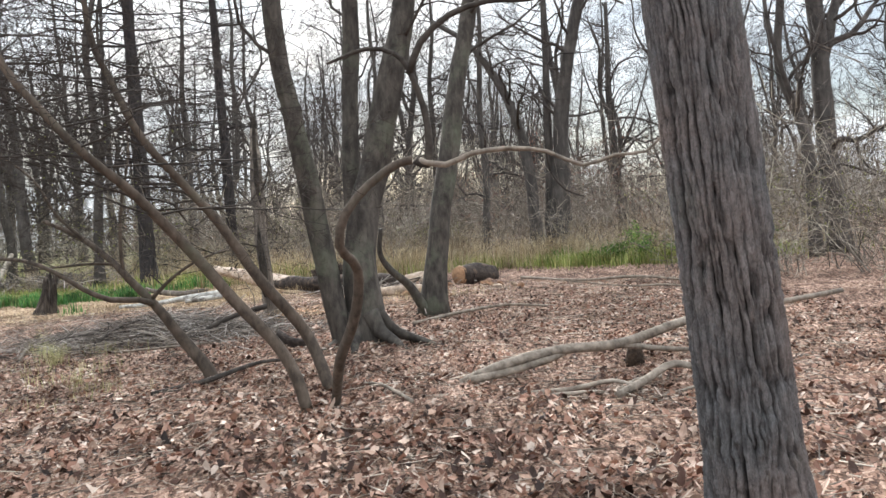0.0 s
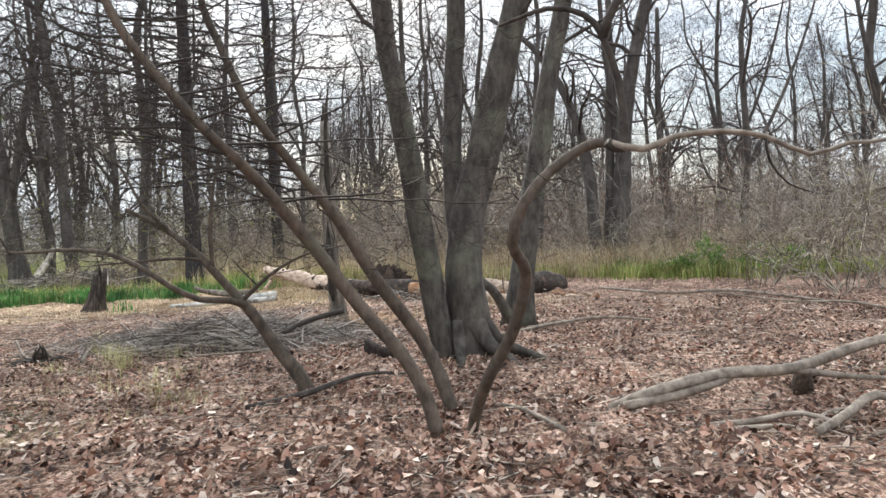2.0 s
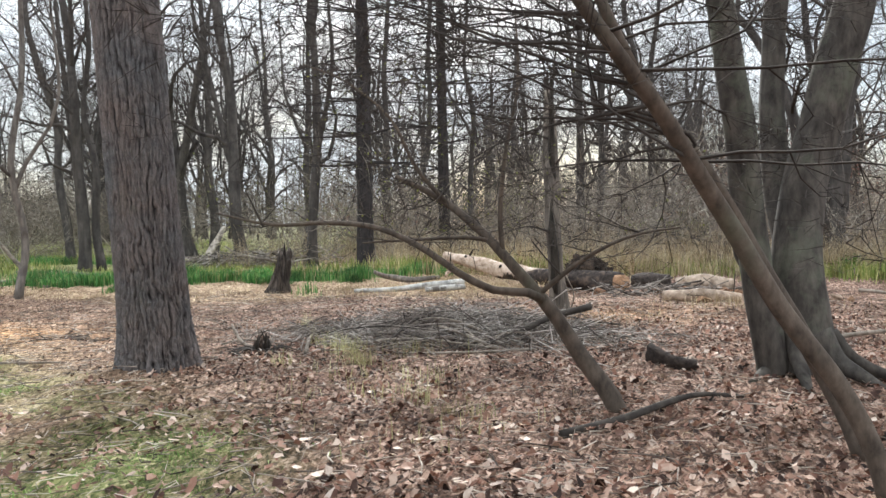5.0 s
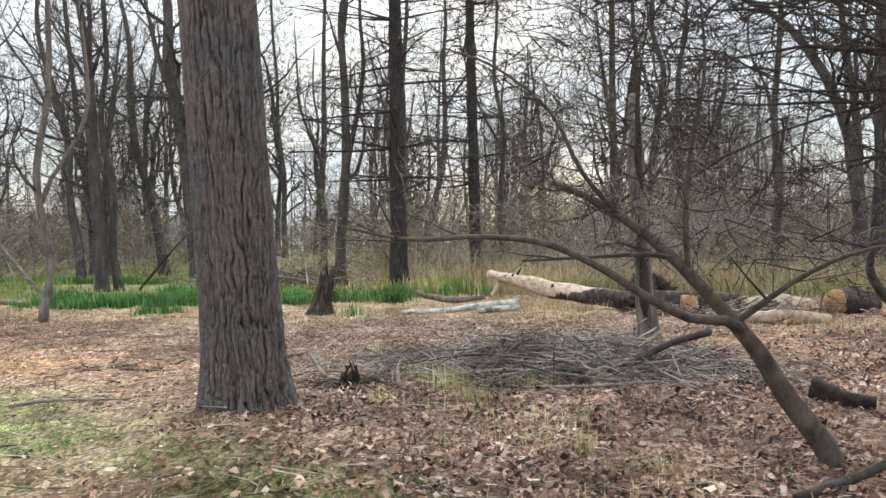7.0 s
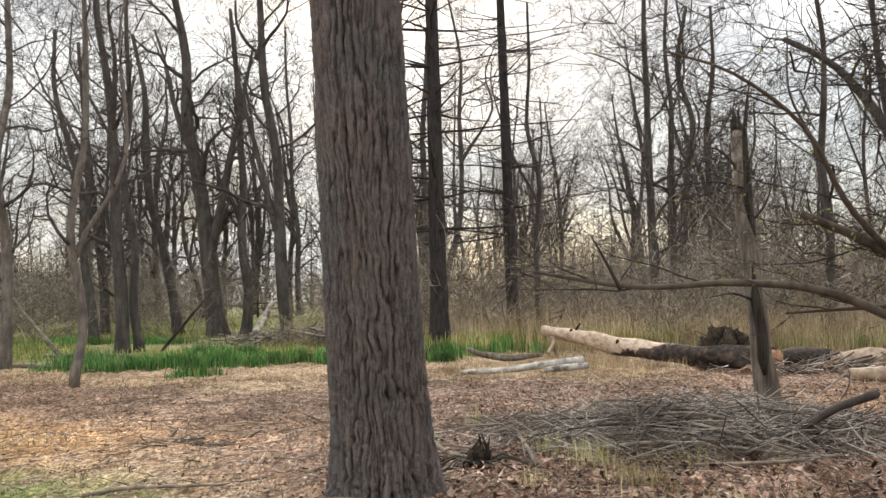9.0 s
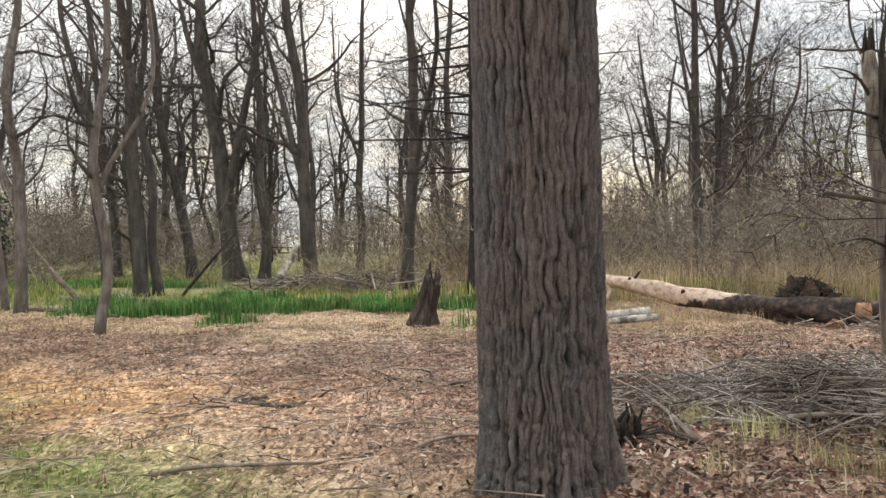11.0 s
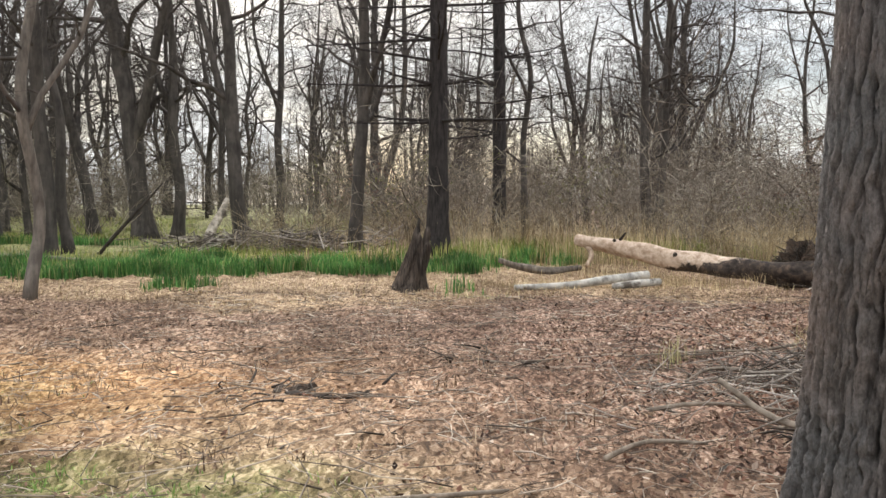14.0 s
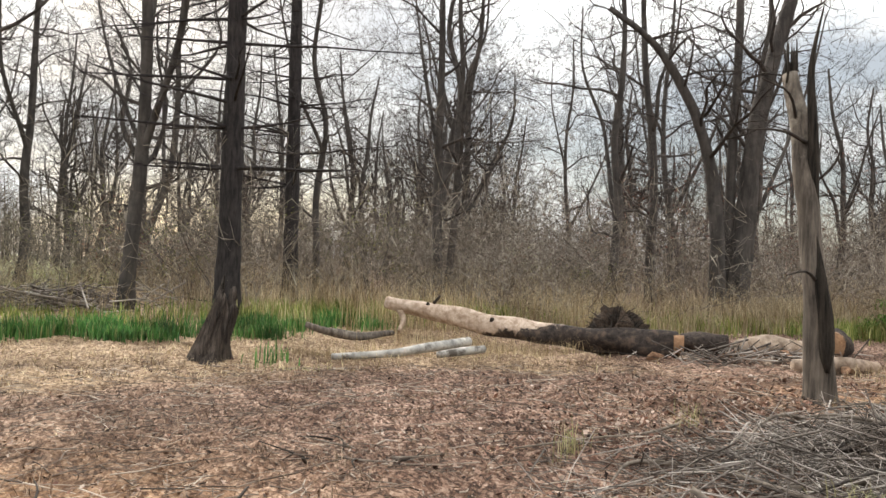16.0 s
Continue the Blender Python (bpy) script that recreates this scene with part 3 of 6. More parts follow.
def tree(name, label, trunk_pts, r0, r1, mat, twig_mat, seed, limbs=8, first=0.35, limb_len=2.6, limb_r=0.4, lift=0.10, group="", style="broad",
         sides=12, rough=0.10, flare=0.5, stop=3, category="tree", fork=2, kink=0.22, flat=1.0, rmin=0.0024, fine=0.0, forks=0):
    """A bare tree: tapered trunk with a root flare, and limbs with twigs."""
    rg = np.random.RandomState(seed)
    base = np.array(trunk_pts[0], float)
    root = thing(name, label, category, group, tuple(base))
    pts, s = spline(trunk_pts, 0.25)
    h = np.linalg.norm(np.diff(pts, axis=0), axis=1).sum()
    rad = r0 + (r1 - r0) * s
    rad = rad * (1 + flare * np.exp(-s * h / 0.28))
    pts[0] = pts[0] - (0, 0, 0.12)
    sp = Soup()
    tube(sp, pts, rad, sides, rough, seed, 0.0)
    part("trunk", sp, mat, root)
    segs = []
    n = len(pts)
    if style == "pine":
        z = first * h
        while z < h * 0.97:
            i = min(n - 1, int(z / h * n))
            for k in range(rg.randint(3, 6)):
                a = rg.uniform(0, 6.28)
                ln = limb_len * rg.uniform(0.5, 1.1) * (1 - 0.45 * z / h)
                grow(rg, segs, pts[i], (math.cos(a), math.sin(a), rg.uniform(-0.15, 0.12)), ln, rad[i] * 0.15 + 0.007, 1, 0.03, 0.13, 2, 0.35, 0.42, 3, rmin)
            z += rg.uniform(0.35, 0.75)
    else:
        for k in range(limbs):
            f = first + (0.98 - first) * (k + rg.uniform(0, 0.8)) / limbs
            i = min(n - 1, int(f * n))
            a = rg.uniform(0, 6.28)
            ln = limb_len * rg.uniform(0.6, 1.2)
            grow(rg, segs, pts[i], (math.cos(a), math.sin(a), rg.uniform(0.2, 0.9)), ln, max(rad[i] * limb_r * rg.uniform(0.6, 1), 0.012), 0, lift, kink, fork, flat, 0.55, stop, rmin)
    for k in range(forks):                         # leaders that part from the trunk and climb beside it
        i = int(n * (0.20 + 0.30 * (k + rg.uniform(0, 1)) / forks))
        a = rg.uniform(0, 6.28)
        out = rg.uniform(0.22, 0.42)
        d = np.array((math.cos(a), math.sin(a), 0))
        rest = (h - i * h / n) * rg.uniform(0.6, 0.85)
        tip = pts[i] + d * out * rest + (0, 0, rest)
        line, u = spline([pts[i], pts[i] + d * 0.30 * min(1, out * 3) + (0, 0, 0.55), pts[i] + d * out * rest * 0.5 + (0, 0, rest * 0.38) + rg.normal(0, 0.22, 3), pts[i] + d * out * rest * 0.75 + (0, 0, rest * 0.7) + rg.normal(0, 0.3, 3), tip], 0.4)
        sp = Soup()
        tube(sp, line, rad[i] * (0.66 - 0.50 * u), 8, rough, seed + k)
        part("limb", sp, mat, root)
        for j in range(9):
            f = 0.15 + 0.83 * (j + rg.uniform(0, 1)) / 9
            q = line[int(f * (len(line) - 1))]
            a2 = rg.uniform(0, 6.28)
            grow(rg, segs, q, (math.cos(a2), math.sin(a2), rg.uniform(0.2, 1.0)), limb_len * rg.uniform(0.5, 0.95), max(0.02, rad[i] * 0.30 * (1 - 0.7 * f)), 0, lift, kink, fork, flat, 0.55, stop, rmin)
    sc = Soup()
    add_segs(sc, segs, 0.03, fine)
    if sc.n:
        part("crown", sc, twig_mat, root)
    return root


def up_from(x, y, lean=(0, 0), height=12.0, bend=0.0, z=None):
    b = np.array((x, y, float(gz(x, y)) if z is None else z))
    t = b + np.array((lean[0] * height, lean[1] * height, height))
    rg = np.random.RandomState(int(abs(x * 31 + y * 17)) % 9999)
    w = 0.0 if bend == 0 else 1.0
    line = [b]
    for f in (0.12, 0.28, 0.45, 0.62, 0.8):
        line.append(b + (t - b) * f + np.array((rg.normal(0, 0.16), rg.normal(0, 0.16), 0)) * w * (0.3 + f) + np.array((bend * 4 * f * (1 - f), 0, 0)))
    return line + [t]


# The two great rough-barked trees that stand beside the way walked.
def great_trunk(name, label, base, top, r0, r1, seed, plates, height_rows=470, around=330, limbs=9):
    """A thick trunk with long interlaced bark plates parted by deep furrows."""
    rg = np.random.RandomState(seed)
    base, top = np.array(base, float), np.array(top, float)
    root = thing(name, label, "tree", "great rough-barked trees", tuple(base))
    zs = np.linspace(0, 1, height_rows) ** 1.7
    h = np.linalg.norm(top - base)
    ang = np.arange(around) * 2 * np.pi / around
    A, S = np.meshgrid(ang, zs)
    Hh = S * h
    o = rg.uniform(0, 6.28, 12)

    def sway(a, b, k):
        return 0.060 * np.sin(Hh * a + 2 * A + o[k]) + 0.040 * np.sin(Hh * b + 5 * A + o[k + 1]) + 0.018 * np.sin(Hh * (2.3 * b) - 9 * A + o[k + 2])

    def ripple(wide, tall, lean=0.0):
        """Smooth chance values over the unrolled trunk, 0 to 1."""
        cols, rows = int(6.28 * r0 / wide), int(h / tall) + 3
        grid = rg.uniform(0, 1, (rows, cols))
        u, v = (A / (2 * np.pi) + lean * Hh) * cols, Hh / tall
        iu, iv = np.floor(u).astype(int), np.floor(v).astype(int)
        fu, fv = u - iu, v - iv
        fu, fv = fu * fu * (3 - 2 * fu), fv * fv * (3 - 2 * fv)
        a = grid[iv % rows, iu % cols] * (1 - fu) + grid[iv % rows, (iu + 1) % cols] * fu
        b = grid[(iv + 1) % rows, iu % cols] * (1 - fu) + grid[(iv + 1) % rows, (iu + 1) % cols] * fu
        return a * (1 - fv) + b * fv

    A = A + 0.10 * (ripple(0.12, 0.15) - 0.5) + 0.05 * (ripple(0.05, 0.05) - 0.5)
    long_ = np.clip(np.abs(ripple(0.024, 0.30) - 0.5) * 5.5, 0, 1) ** 0.7
    cross = np.clip(np.abs(ripple(0.034, 0.11, 0.01) - 0.5) * 6.0, 0, 1) ** 0.7
    comb = np.clip(np.abs(np.sin(0.5 * plates * (A + sway(2.1, 5.3, 0)))) * 1.5, 0, 1) ** 0.7
    crumb = ripple(0.018, 0.03) - 0.5
    field = np.clip(0.02 + 0.46 * long_ + 0.16 * cross + 0.38 * comb + 0.26 * crumb, 0, 1)
    A = ang[None, :] + 0 * S
    swell = 0.025 * np.sin(2 * A + Hh * 0.9 + o[11]) + 0.014 * np.sin(3 * A - Hh * 1.7)
    buttress = np.exp(-Hh / 0.30) * (0.20 + 0.15 * np.sin(5 * A + 1.0) + 0.08 * np.sin(9 * A))
    rough_ = rg.normal(0, 0.0022, A.shape)
    R = (r0 + (r1 - r0) * S) * (1 + swell + buttress) + 0.052 * (field - 0.62) * (0.75 + 0.5 * r0 / 0.3 * np.exp(-Hh / 2.5)) + rough_
    C = base + S[..., None] * (top - base)
    V = C + np.stack([np.cos(A) * R, np.sin(A) * R, -0.06 * (S < 1e-6)], -1)
    i, j = np.meshgrid(np.arange(height_rows - 1), np.arange(around), indexing="ij")
    k = (j + 1) % around
    sp = Soup()
    sp.add(V.reshape(-1, 3), np.stack([i * around + j, i * around + k, (i + 1) * around + k, (i + 1) * around + j], -1).reshape(-1, 4))
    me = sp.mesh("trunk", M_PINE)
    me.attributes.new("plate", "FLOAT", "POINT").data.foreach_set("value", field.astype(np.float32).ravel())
    part("trunk", me, None, root)
    segs = []
    for k in range(limbs):
        f = rg.uniform(0.50, 0.97)
        a = rg.uniform(0, 6.28)
        p = base + f * (top - base)
        grow(rg, segs, p, (math.cos(a), math.sin(a), rg.uniform(-0.1, 0.3)), rg.uniform(2.0, 3.6), 0.035, 0, 0.03, 0.15, 2, 0.5, 0.5, 3)
    sc = Soup()
    add_segs(sc, segs)
    part("crown", sc, M_TWIG, root)
    return root


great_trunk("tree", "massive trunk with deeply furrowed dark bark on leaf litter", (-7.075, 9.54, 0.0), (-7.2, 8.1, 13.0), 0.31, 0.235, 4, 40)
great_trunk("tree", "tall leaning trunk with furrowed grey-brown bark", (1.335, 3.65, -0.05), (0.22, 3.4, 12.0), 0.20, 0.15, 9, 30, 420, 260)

# Three-stemmed smooth grey tree with a spread root foot.
beech = thing("tree", "three-stemmed smooth grey tree with spreading roots", "tree", "", (-1.2, 9.75, 0.0))
for k, (line, ra, rb) in enumerate((
    ([(-1.38, 9.75, -0.1), (-1.46, 9.75, 0.35), (-1.58, 9.76, 1.09), (-1.70, 9.66, 2.11), (-1.83, 9.60, 2.95), (-1.95, 9.5, 4.4), (-1.85, 9.3, 9.0)], 0.145, 0.07),
    ([(-1.16, 9.98, 0.75), (-1.20, 10.18, 1.15), (-1.24, 10.36, 1.60), (-1.28, 10.50, 2.19), (-1.24, 10.62, 3.08), (-1.15, 10.7, 4.6), (-1.1, 10.9, 9.5)], 0.13, 0.07),
    ([(-1.12, 9.80, -0.12), (-1.14, 9.85, 0.25), (-1.18, 9.95, 0.89), (-1.12, 10.1, 1.59), (-0.92, 10.2, 2.30), (-0.66, 10.2, 3.33), (-0.35, 10.3, 4.7), (0.3, 10.6, 9.5)], 0.31, 0.09),
)):
    pts, s = spline(line, 0.12)
    rad = ra + (rb - ra) * np.minimum(1, s * 1.9) if k == 2 else ra + (rb - ra) * s
    if k == 2:
        rad = np.interp(s, [0, 0.06, 0.14, 0.22, 0.4, 1.0], [0.29, 0.235, 0.21, 0.195, 0.16, 0.08])
    sp = Soup()
    tube(sp, pts, rad, 18, 0.10, 20 + k)
    part("trunk", sp, M_BEECH, beech)
    segs = []
    rg = np.random.RandomState(30 + k)
    for f in (0.42, 0.5, 0.58, 0.66, 0.74, 0.82, 0.9, 0.97):
        i = int(f * (len(pts) - 1))
        a = rg.uniform(0, 6.28)
        grow(rg, segs, pts[i], (math.cos(a), math.sin(a), 0.6), rg.uniform(1.4, 2.6), 0.03, 0, 0.06, 0.22, 2, 1.0, 0.55, 3)
    sc = Soup()
    add_segs(sc, segs)
    part("crown", sc, M_TWIG, beech)
for a, ln in ((-1.9, 0.62), (-0.9, 0.75), (-0.25, 0.95), (-2.6, 0.7), (0.6, 0.6), (2.4, 0.6)):
    d = np.array((math.cos(a), math.sin(a)))
    c = np.array((-1.12, 9.80))
    line = []
    for u, hh in ((0.15, 0.36), (0.33, 0.17), (0.60, 0.06), (1.0, -0.05)):
        xy = c + d * ln * u + np.array((-d[1], d[0])) * 0.10 * math.sin(3 * u + a)
        line.append((*xy, float(gz(*xy)) + hh))
    pts, s = spline(line, 0.06)
    sp = Soup()
    tube(sp, pts, 0.10 * (1 - 0.75 * s), 9, 0.25, int(100 + a * 10))
    part("root", sp, M_BEECH, beech)

# Single slanting trunk behind it, with a low crooked sucker.
tilted = tree("tree", "slanting slender trunk with mossy foot behind the grey tree", [(-0.42, 13.45, -0.06), (-0.20, 13.6, 1.52), (0.0, 13.75, 2.47), (0.26, 13.9, 3.89), (0.75, 14.2, 6.2), (1.2, 14.5, 10.5)], 0.20, 0.08, M_BEECH, M_TWIG, 41, 9, 0.4, 2.4)
sp = Soup()
pts, s = spline([(-0.50, 13.35, -0.05), (-0.75, 13.2, 0.45), (-1.05, 13.1, 0.75), (-1.2, 13.0, 1.05), (-1.15, 12.9, 1.45)], 0.08)
tube(sp, pts, 0.09 - 0.055 * s, 9, 0.15, 5)
part("sucker", sp, M_BEECH, tilted)

# Leaning shrub stems in front of the grey tree.
shrub = thing("leaning_shrub", "multi-stemmed leaning shrub with bare brown stems and fine twigs", "shrub", "", (-1.3, 7.3, -0.06))


def stem(parent, line, ra, rb, seed, sides=10, mat=None, name="stem", rough=0.12):
    pts, s = spline(line, 0.10)
    sp = Soup()
    tube(sp, pts, ra + (rb - ra) * s, sides, rough, seed)
    part(name, sp, mat or M_STEM, parent)
    return pts, s


stem_a, _ = stem(shrub, [(-1.39, 7.02, -0.12), (-1.47, 7.05, 0.2), (-1.63, 7.05, 0.51), (-1.95, 6.95, 0.94), (-2.26, 6.75, 1.43), (-2.55, 6.5, 1.87), (-2.80, 6.25, 2.18), (-3.03, 6.1, 2.50), (-3.28, 6.0, 2.90), (-3.45, 5.9, 3.5), (-3.6, 5.7, 4.3)], 0.060, 0.018, 51)
stem_b, _ = stem(shrub, [(-1.30, 7.75, -0.12), (-1.36, 7.8, 0.12), (-1.53, 7.9, 0.50), (-1.88, 7.65, 1.06), (-2.22, 7.55, 1.66), (-2.47, 7.45, 2.0), (-2.76, 7.25, 2.45), (-2.98, 7.2, 2.98), (-3.12, 7.2, 3.4), (-3.2, 7.2, 4.4)], 0.064, 0.018, 52)
stem_c, _ = stem(shrub, [(-1.14, 6.98, -0.12), (-1.10, 6.9, 0.08), (-1.0, 6.55, 0.42), (-0.82, 6.3, 0.78), (-0.74, 6.05, 1.17), (-0.83, 5.8, 1.37), (-0.76, 5.75, 1.60), (-0.58, 5.80, 1.80), (-0.37, 5.82, 1.93), (-0.26, 5.82, 1.95)], 0.047, 0.032, 53)
# The crooked arms at the end of the curved stem.
stem(shrub, [(-0.24, 5.82, 1.95), (-0.16, 5.84, 1.91), (-0.13, 5.84, 2.05), (-0.15, 5.86, 2.32), (-0.24, 5.86, 2.60), (-0.34, 5.90, 2.74), (-0.55, 5.95, 2.80), (-0.85, 6.0, 2.72)], 0.032, 0.010, 54, 8, M_TWIG)
stem(shrub, [(-0.24, 5.86, 2.58), (-0.14, 5.86, 2.80), (0.08, 5.86, 2.98), (0.36, 5.86, 3.06), (0.66, 5.86, 3.05), (1.0, 5.86, 3.12), (1.35, 5.9, 2.98)], 0.028, 0.008, 55, 8, M_TWIG)
arm, _ = stem(shrub, [(-0.24, 5.82, 1.95), (-0.02, 5.83, 1.90), (0.17, 5.84, 1.97), (0.45, 5.86, 1.99), (0.72, 5.88, 1.95), (0.98, 5.88, 1.83), (1.22, 5.88, 1.89), (1.45, 5.88, 1.90), (1.62, 5.86, 2.05), (1.95, 5.85, 2.14)], 0.024, 0.007, 56, 8, M_DEAD)
stem(shrub, [(0.72, 5.88, 1.95), (0.74, 5.88, 1.80), (0.84, 5.86, 1.66), (0.98, 5.85, 1.60)], 0.010, 0.004, 57, 6, M_TWIG)
segs = []
rg = np.random.RandomState(61)
for line, start in ((stem_a, 0.42), (stem_b, 0.42)):
    n = len(line)
    for k in range(48):
        i = int((start + (0.98 - start) * (k + rg.uniform(0, 1)) / 48) * (n - 1))
        a = rg.uniform(-0.9, 0.9) + math.pi * (0.95 if k % 4 else 0.15)
        grow(rg, segs, line[i], (math.cos(a), 0.75 * math.sin(a) + 0.1, rg.uniform(-0.05, 0.35)), rg.uniform(0.8, 2.2), 0.0115, 0, 0.02, 0.27, 2, 0.55, 0.55, 3, 0.0030)
for i in range(12, len(arm), 7):
    grow(rg, segs, arm[i], (rg.uniform(-0.3, 1), 0.2, rg.uniform(-0.9, 0.9)), rg.uniform(0.3, 0.7), 0.006, 1, 0.0, 0.3, 2, 0.9, 0.55, 3)
segs = [g for g in segs if g[4] > 4.4 and g[5] > 0.8]
sc = Soup()
add_segs(sc, segs, 0.03, 0.0035)
part("crown", sc, M_TWIG, shrub)

# The lone leaning shrub with a long low branch.
lone = thing("leaning_shrub", "single leaning brown stem with a long drooping side branch", "shrub", "", (-2.76, 8.74, -0.06))
l_main, _ = stem(lone, [(-2.74, 8.74, -0.12), (-2.80, 8.75, 0.05), (-3.02, 8.74, 0.36), (-3.19, 8.70, 0.65), (-3.33, 8.70, 0.83), (-3.52, 8.70, 1.05), (-3.78, 8.75, 1.33), (-4.15, 8.8, 1.62), (-4.5, 8.8, 1.80)], 0.075, 0.020, 71)
l_side, _ = stem(lone, [(-3.30, 8.70, 0.80), (-3.42, 8.55, 0.88), (-3.66, 8.4, 0.91), (-3.92, 8.35, 1.05), (-4.16, 8.38, 1.21), (-4.53, 8.40, 1.38), (-4.95, 8.42, 1.43), (-5.40, 8.42, 1.42), (-5.95, 8.55, 1.52)], 0.036, 0.008, 72)
l_right, _ = stem(lone, [(-3.36, 8.70, 0.84), (-3.23, 8.64, 0.95), (-3.03, 8.60, 1.11), (-2.80, 8.58, 1.24), (-2.57, 8.58, 1.32), (-2.30, 8.55, 1.36)], 0.024, 0.006, 74, 8)
stem(lone, [(-3.16, 8.62, 1.00), (-3.29, 8.58, 1.15), (-3.39, 8.56, 1.28)], 0.010, 0.004, 75, 6, M_TWIG)
stem(lone, [(-5.49, 8.43, 1.41), (-5.55, 8.42, 1.54), (-5.63, 8.42, 1.70)], 0.010, 0.004, 76, 6, M_TWIG)
l_up, _ = stem(lone, [(-3.62, 8.71, 1.16), (-3.64, 8.72, 1.5), (-3.60, 8.75, 1.95), (-3.50, 8.80, 2.5), (-3.52, 8.85, 3.1)], 0.022, 0.007, 77, 8)
l_low, _ = stem(lone, [(-3.72, 8.74, 1.27), (-3.90, 8.60, 1.30), (-4.25, 8.50, 1.29), (-4.68, 8.45, 1.27)], 0.020, 0.006, 78, 8)
l_high, _ = stem(lone, [(-4.05, 8.79, 1.55), (-4.30, 8.70, 1.85), (-4.50, 8.65, 2.25), (-4.85, 8.60, 2.55), (-5.2, 8.6, 2.70)], 0.020, 0.006, 79, 8)
segs = []
rg = np.random.RandomState(73)
for line, lo, num in ((l_main, 0.6, 11), (l_side, 0.6, 5), (l_right, 0.35, 6), (l_up, 0.3, 7), (l_low, 0.5, 3), (l_high, 0.2, 8)):
    n = len(line)
    for k in range(num):
        i = int((lo + (0.98 - lo) * (k + rg.uniform(0, 1)) / num) * (n - 1))
        a = rg.uniform(-0.8, 0.8) + math.pi * (1 if k % 3 else 0.3)
        grow(rg, segs, line[i], (math.cos(a), 0.8 * math.sin(a), rg.uniform(-0.1, 0.6)), rg.uniform(0.4, 1.1), 0.006, 0, 0.05, 0.2, 2, 0.5, 0.5, 2)
sc = Soup()
add_segs(sc, segs)
part("crown", sc, M_TWIG, lone)
sl = Soup()
s = np.array([g for g in segs if g[5] > 1.35])
num = 700
c = s[rg.randint(0, len(s), num), 3:6] + rg.normal(0, 0.012, (num, 3))
d = unit(rg.normal(0, 1, (num, 3))) * rg.uniform(0.007, 0.015, num)[:, None]
e = unit(np.cross(d, rg.normal(0, 1, (num, 3)))) * rg.uniform(0.004, 0.008, num)[:, None]
sl.add(np.stack([c - d, c - e, c + d, c + e], 1).reshape(-1, 3), np.arange(4 * num).reshape(-1, 4))
tagged(part("bud", sl, M_BUD, lone, "tiny yellow-green opening buds"), "tiny yellow-green opening buds", kind="stuff")

# Broken-topped dead trunk with a rotted slot.
snag = thing("dead_tree", "broken-topped dead trunk with a long black rotted slot", "tree", "", (-3.52, 14.95, -0.05))
pts, s = spline([(-3.50, 14.92, -0.15), (-3.53, 14.95, 0.6), (-3.58, 14.98, 1.3), (-3.62, 15.1, 2.5), (-3.66, 15.3, 3.5)], 0.10)
sp = Soup()
tube(sp, pts, np.interp(s, [0, 0.05, 0.2, 0.7, 1], [0.21, 0.155, 0.13, 0.115, 0.075]), 16, 0.2, 81)
part("trunk", sp, M_SNAG, snag)
sp = Soup()
rg = np.random.RandomState(82)
for k in range(7):
    a = k * 0.9
    p = np.array((-3.66 + 0.05 * math.cos(a), 15.3 + 0.05 * math.sin(a), 3.38))
    tube(sp, [p, p + (0.01, 0, 0.2), p + (rg.uniform(-0.03, 0.03), 0, rg.uniform(0.25, 0.5))], [0.03, 0.022, 0.004], 6, 0.2, k)
part("splinter", sp, M_CHAR, snag)
sp = Soup()
pts, s = spline([(-3.545, 14.785, 0.32), (-3.56, 14.805, 0.8), (-3.59, 14.845, 1.2), (-3.615, 14.905, 1.72)], 0.08)
tube(sp, pts, np.interp(s, [0, 0.15, 0.7, 1], [0.02, 0.070, 0.062, 0.012]), 9, 0.25, 83)
part("rotted_slot", sp, M_CHAR, snag)
for line in ([(-3.6, 14.9, 1.25), (-3.9, 14.7, 1.35), (-4.2, 14.6, 1.30)], [(-3.62, 15.1, 2.2), (-3.4, 14.9, 2.5), (-3.3, 14.9, 2.9)], [(-3.64, 15.2, 2.9), (-3.9, 15.0, 3.2), (-4.3, 14.9, 3.3)], [(-3.62, 15.05, 2.70), (-3.95, 15.0, 2.80), (-4.25, 15.0, 2.80), (-4.54, 15.0, 2.77)]):
    pts, s = spline(line, 0.1)
    sp = Soup()
    tube(sp, pts, 0.022 - 0.017 * s, 6, 0.1, 84)
    part("dead_branch", sp, M_TWIG, snag)

pts, s = spline([(-3.56, 14.98, 1.9), (-3.59, 14.98, 2.4), (-3.60, 15.04, 3.2), (-3.57, 15.05, 3.7), (-3.50, 15.0, 4.15)], 0.1)
sp = Soup()
tube(sp, pts, np.interp(s, [0, 0.3, 0.7, 1], [0.03, 0.05, 0.035, 0.008]), 9, 0.3, 86)
part("split_spike", sp, M_CHAR, snag, "dark split-off upper stem")

# Old jagged stump at the edge of the wet ground.
stump = thing("stump", "weathered jagged black stump in pale dead grass", "stump", "", (-9.77, 18.75, -0.06))
sp = Soup()
around, rows = 28, 14
ang = np.arange(around) * 2 * np.pi / around
A, S = np.meshgrid(ang, np.linspace(0, 1, rows))
top = 0.70 + 0.09 * np.sin(ang - 0.6) + 0.08 * np.sin(3 * ang + 1) + 0.10 * np.sin(7 * ang) + 0.06 * np.sin(13 * ang)
R = 0.170 + 0.13 * np.exp(-S * 4.0) * (1 + 0.5 * np.sin(4 * A + 1)) - 0.045 * S + 0.034 * np.sin(9 * A + 4 * S) + 0.020 * np.sin(14 * A - 3 * S)
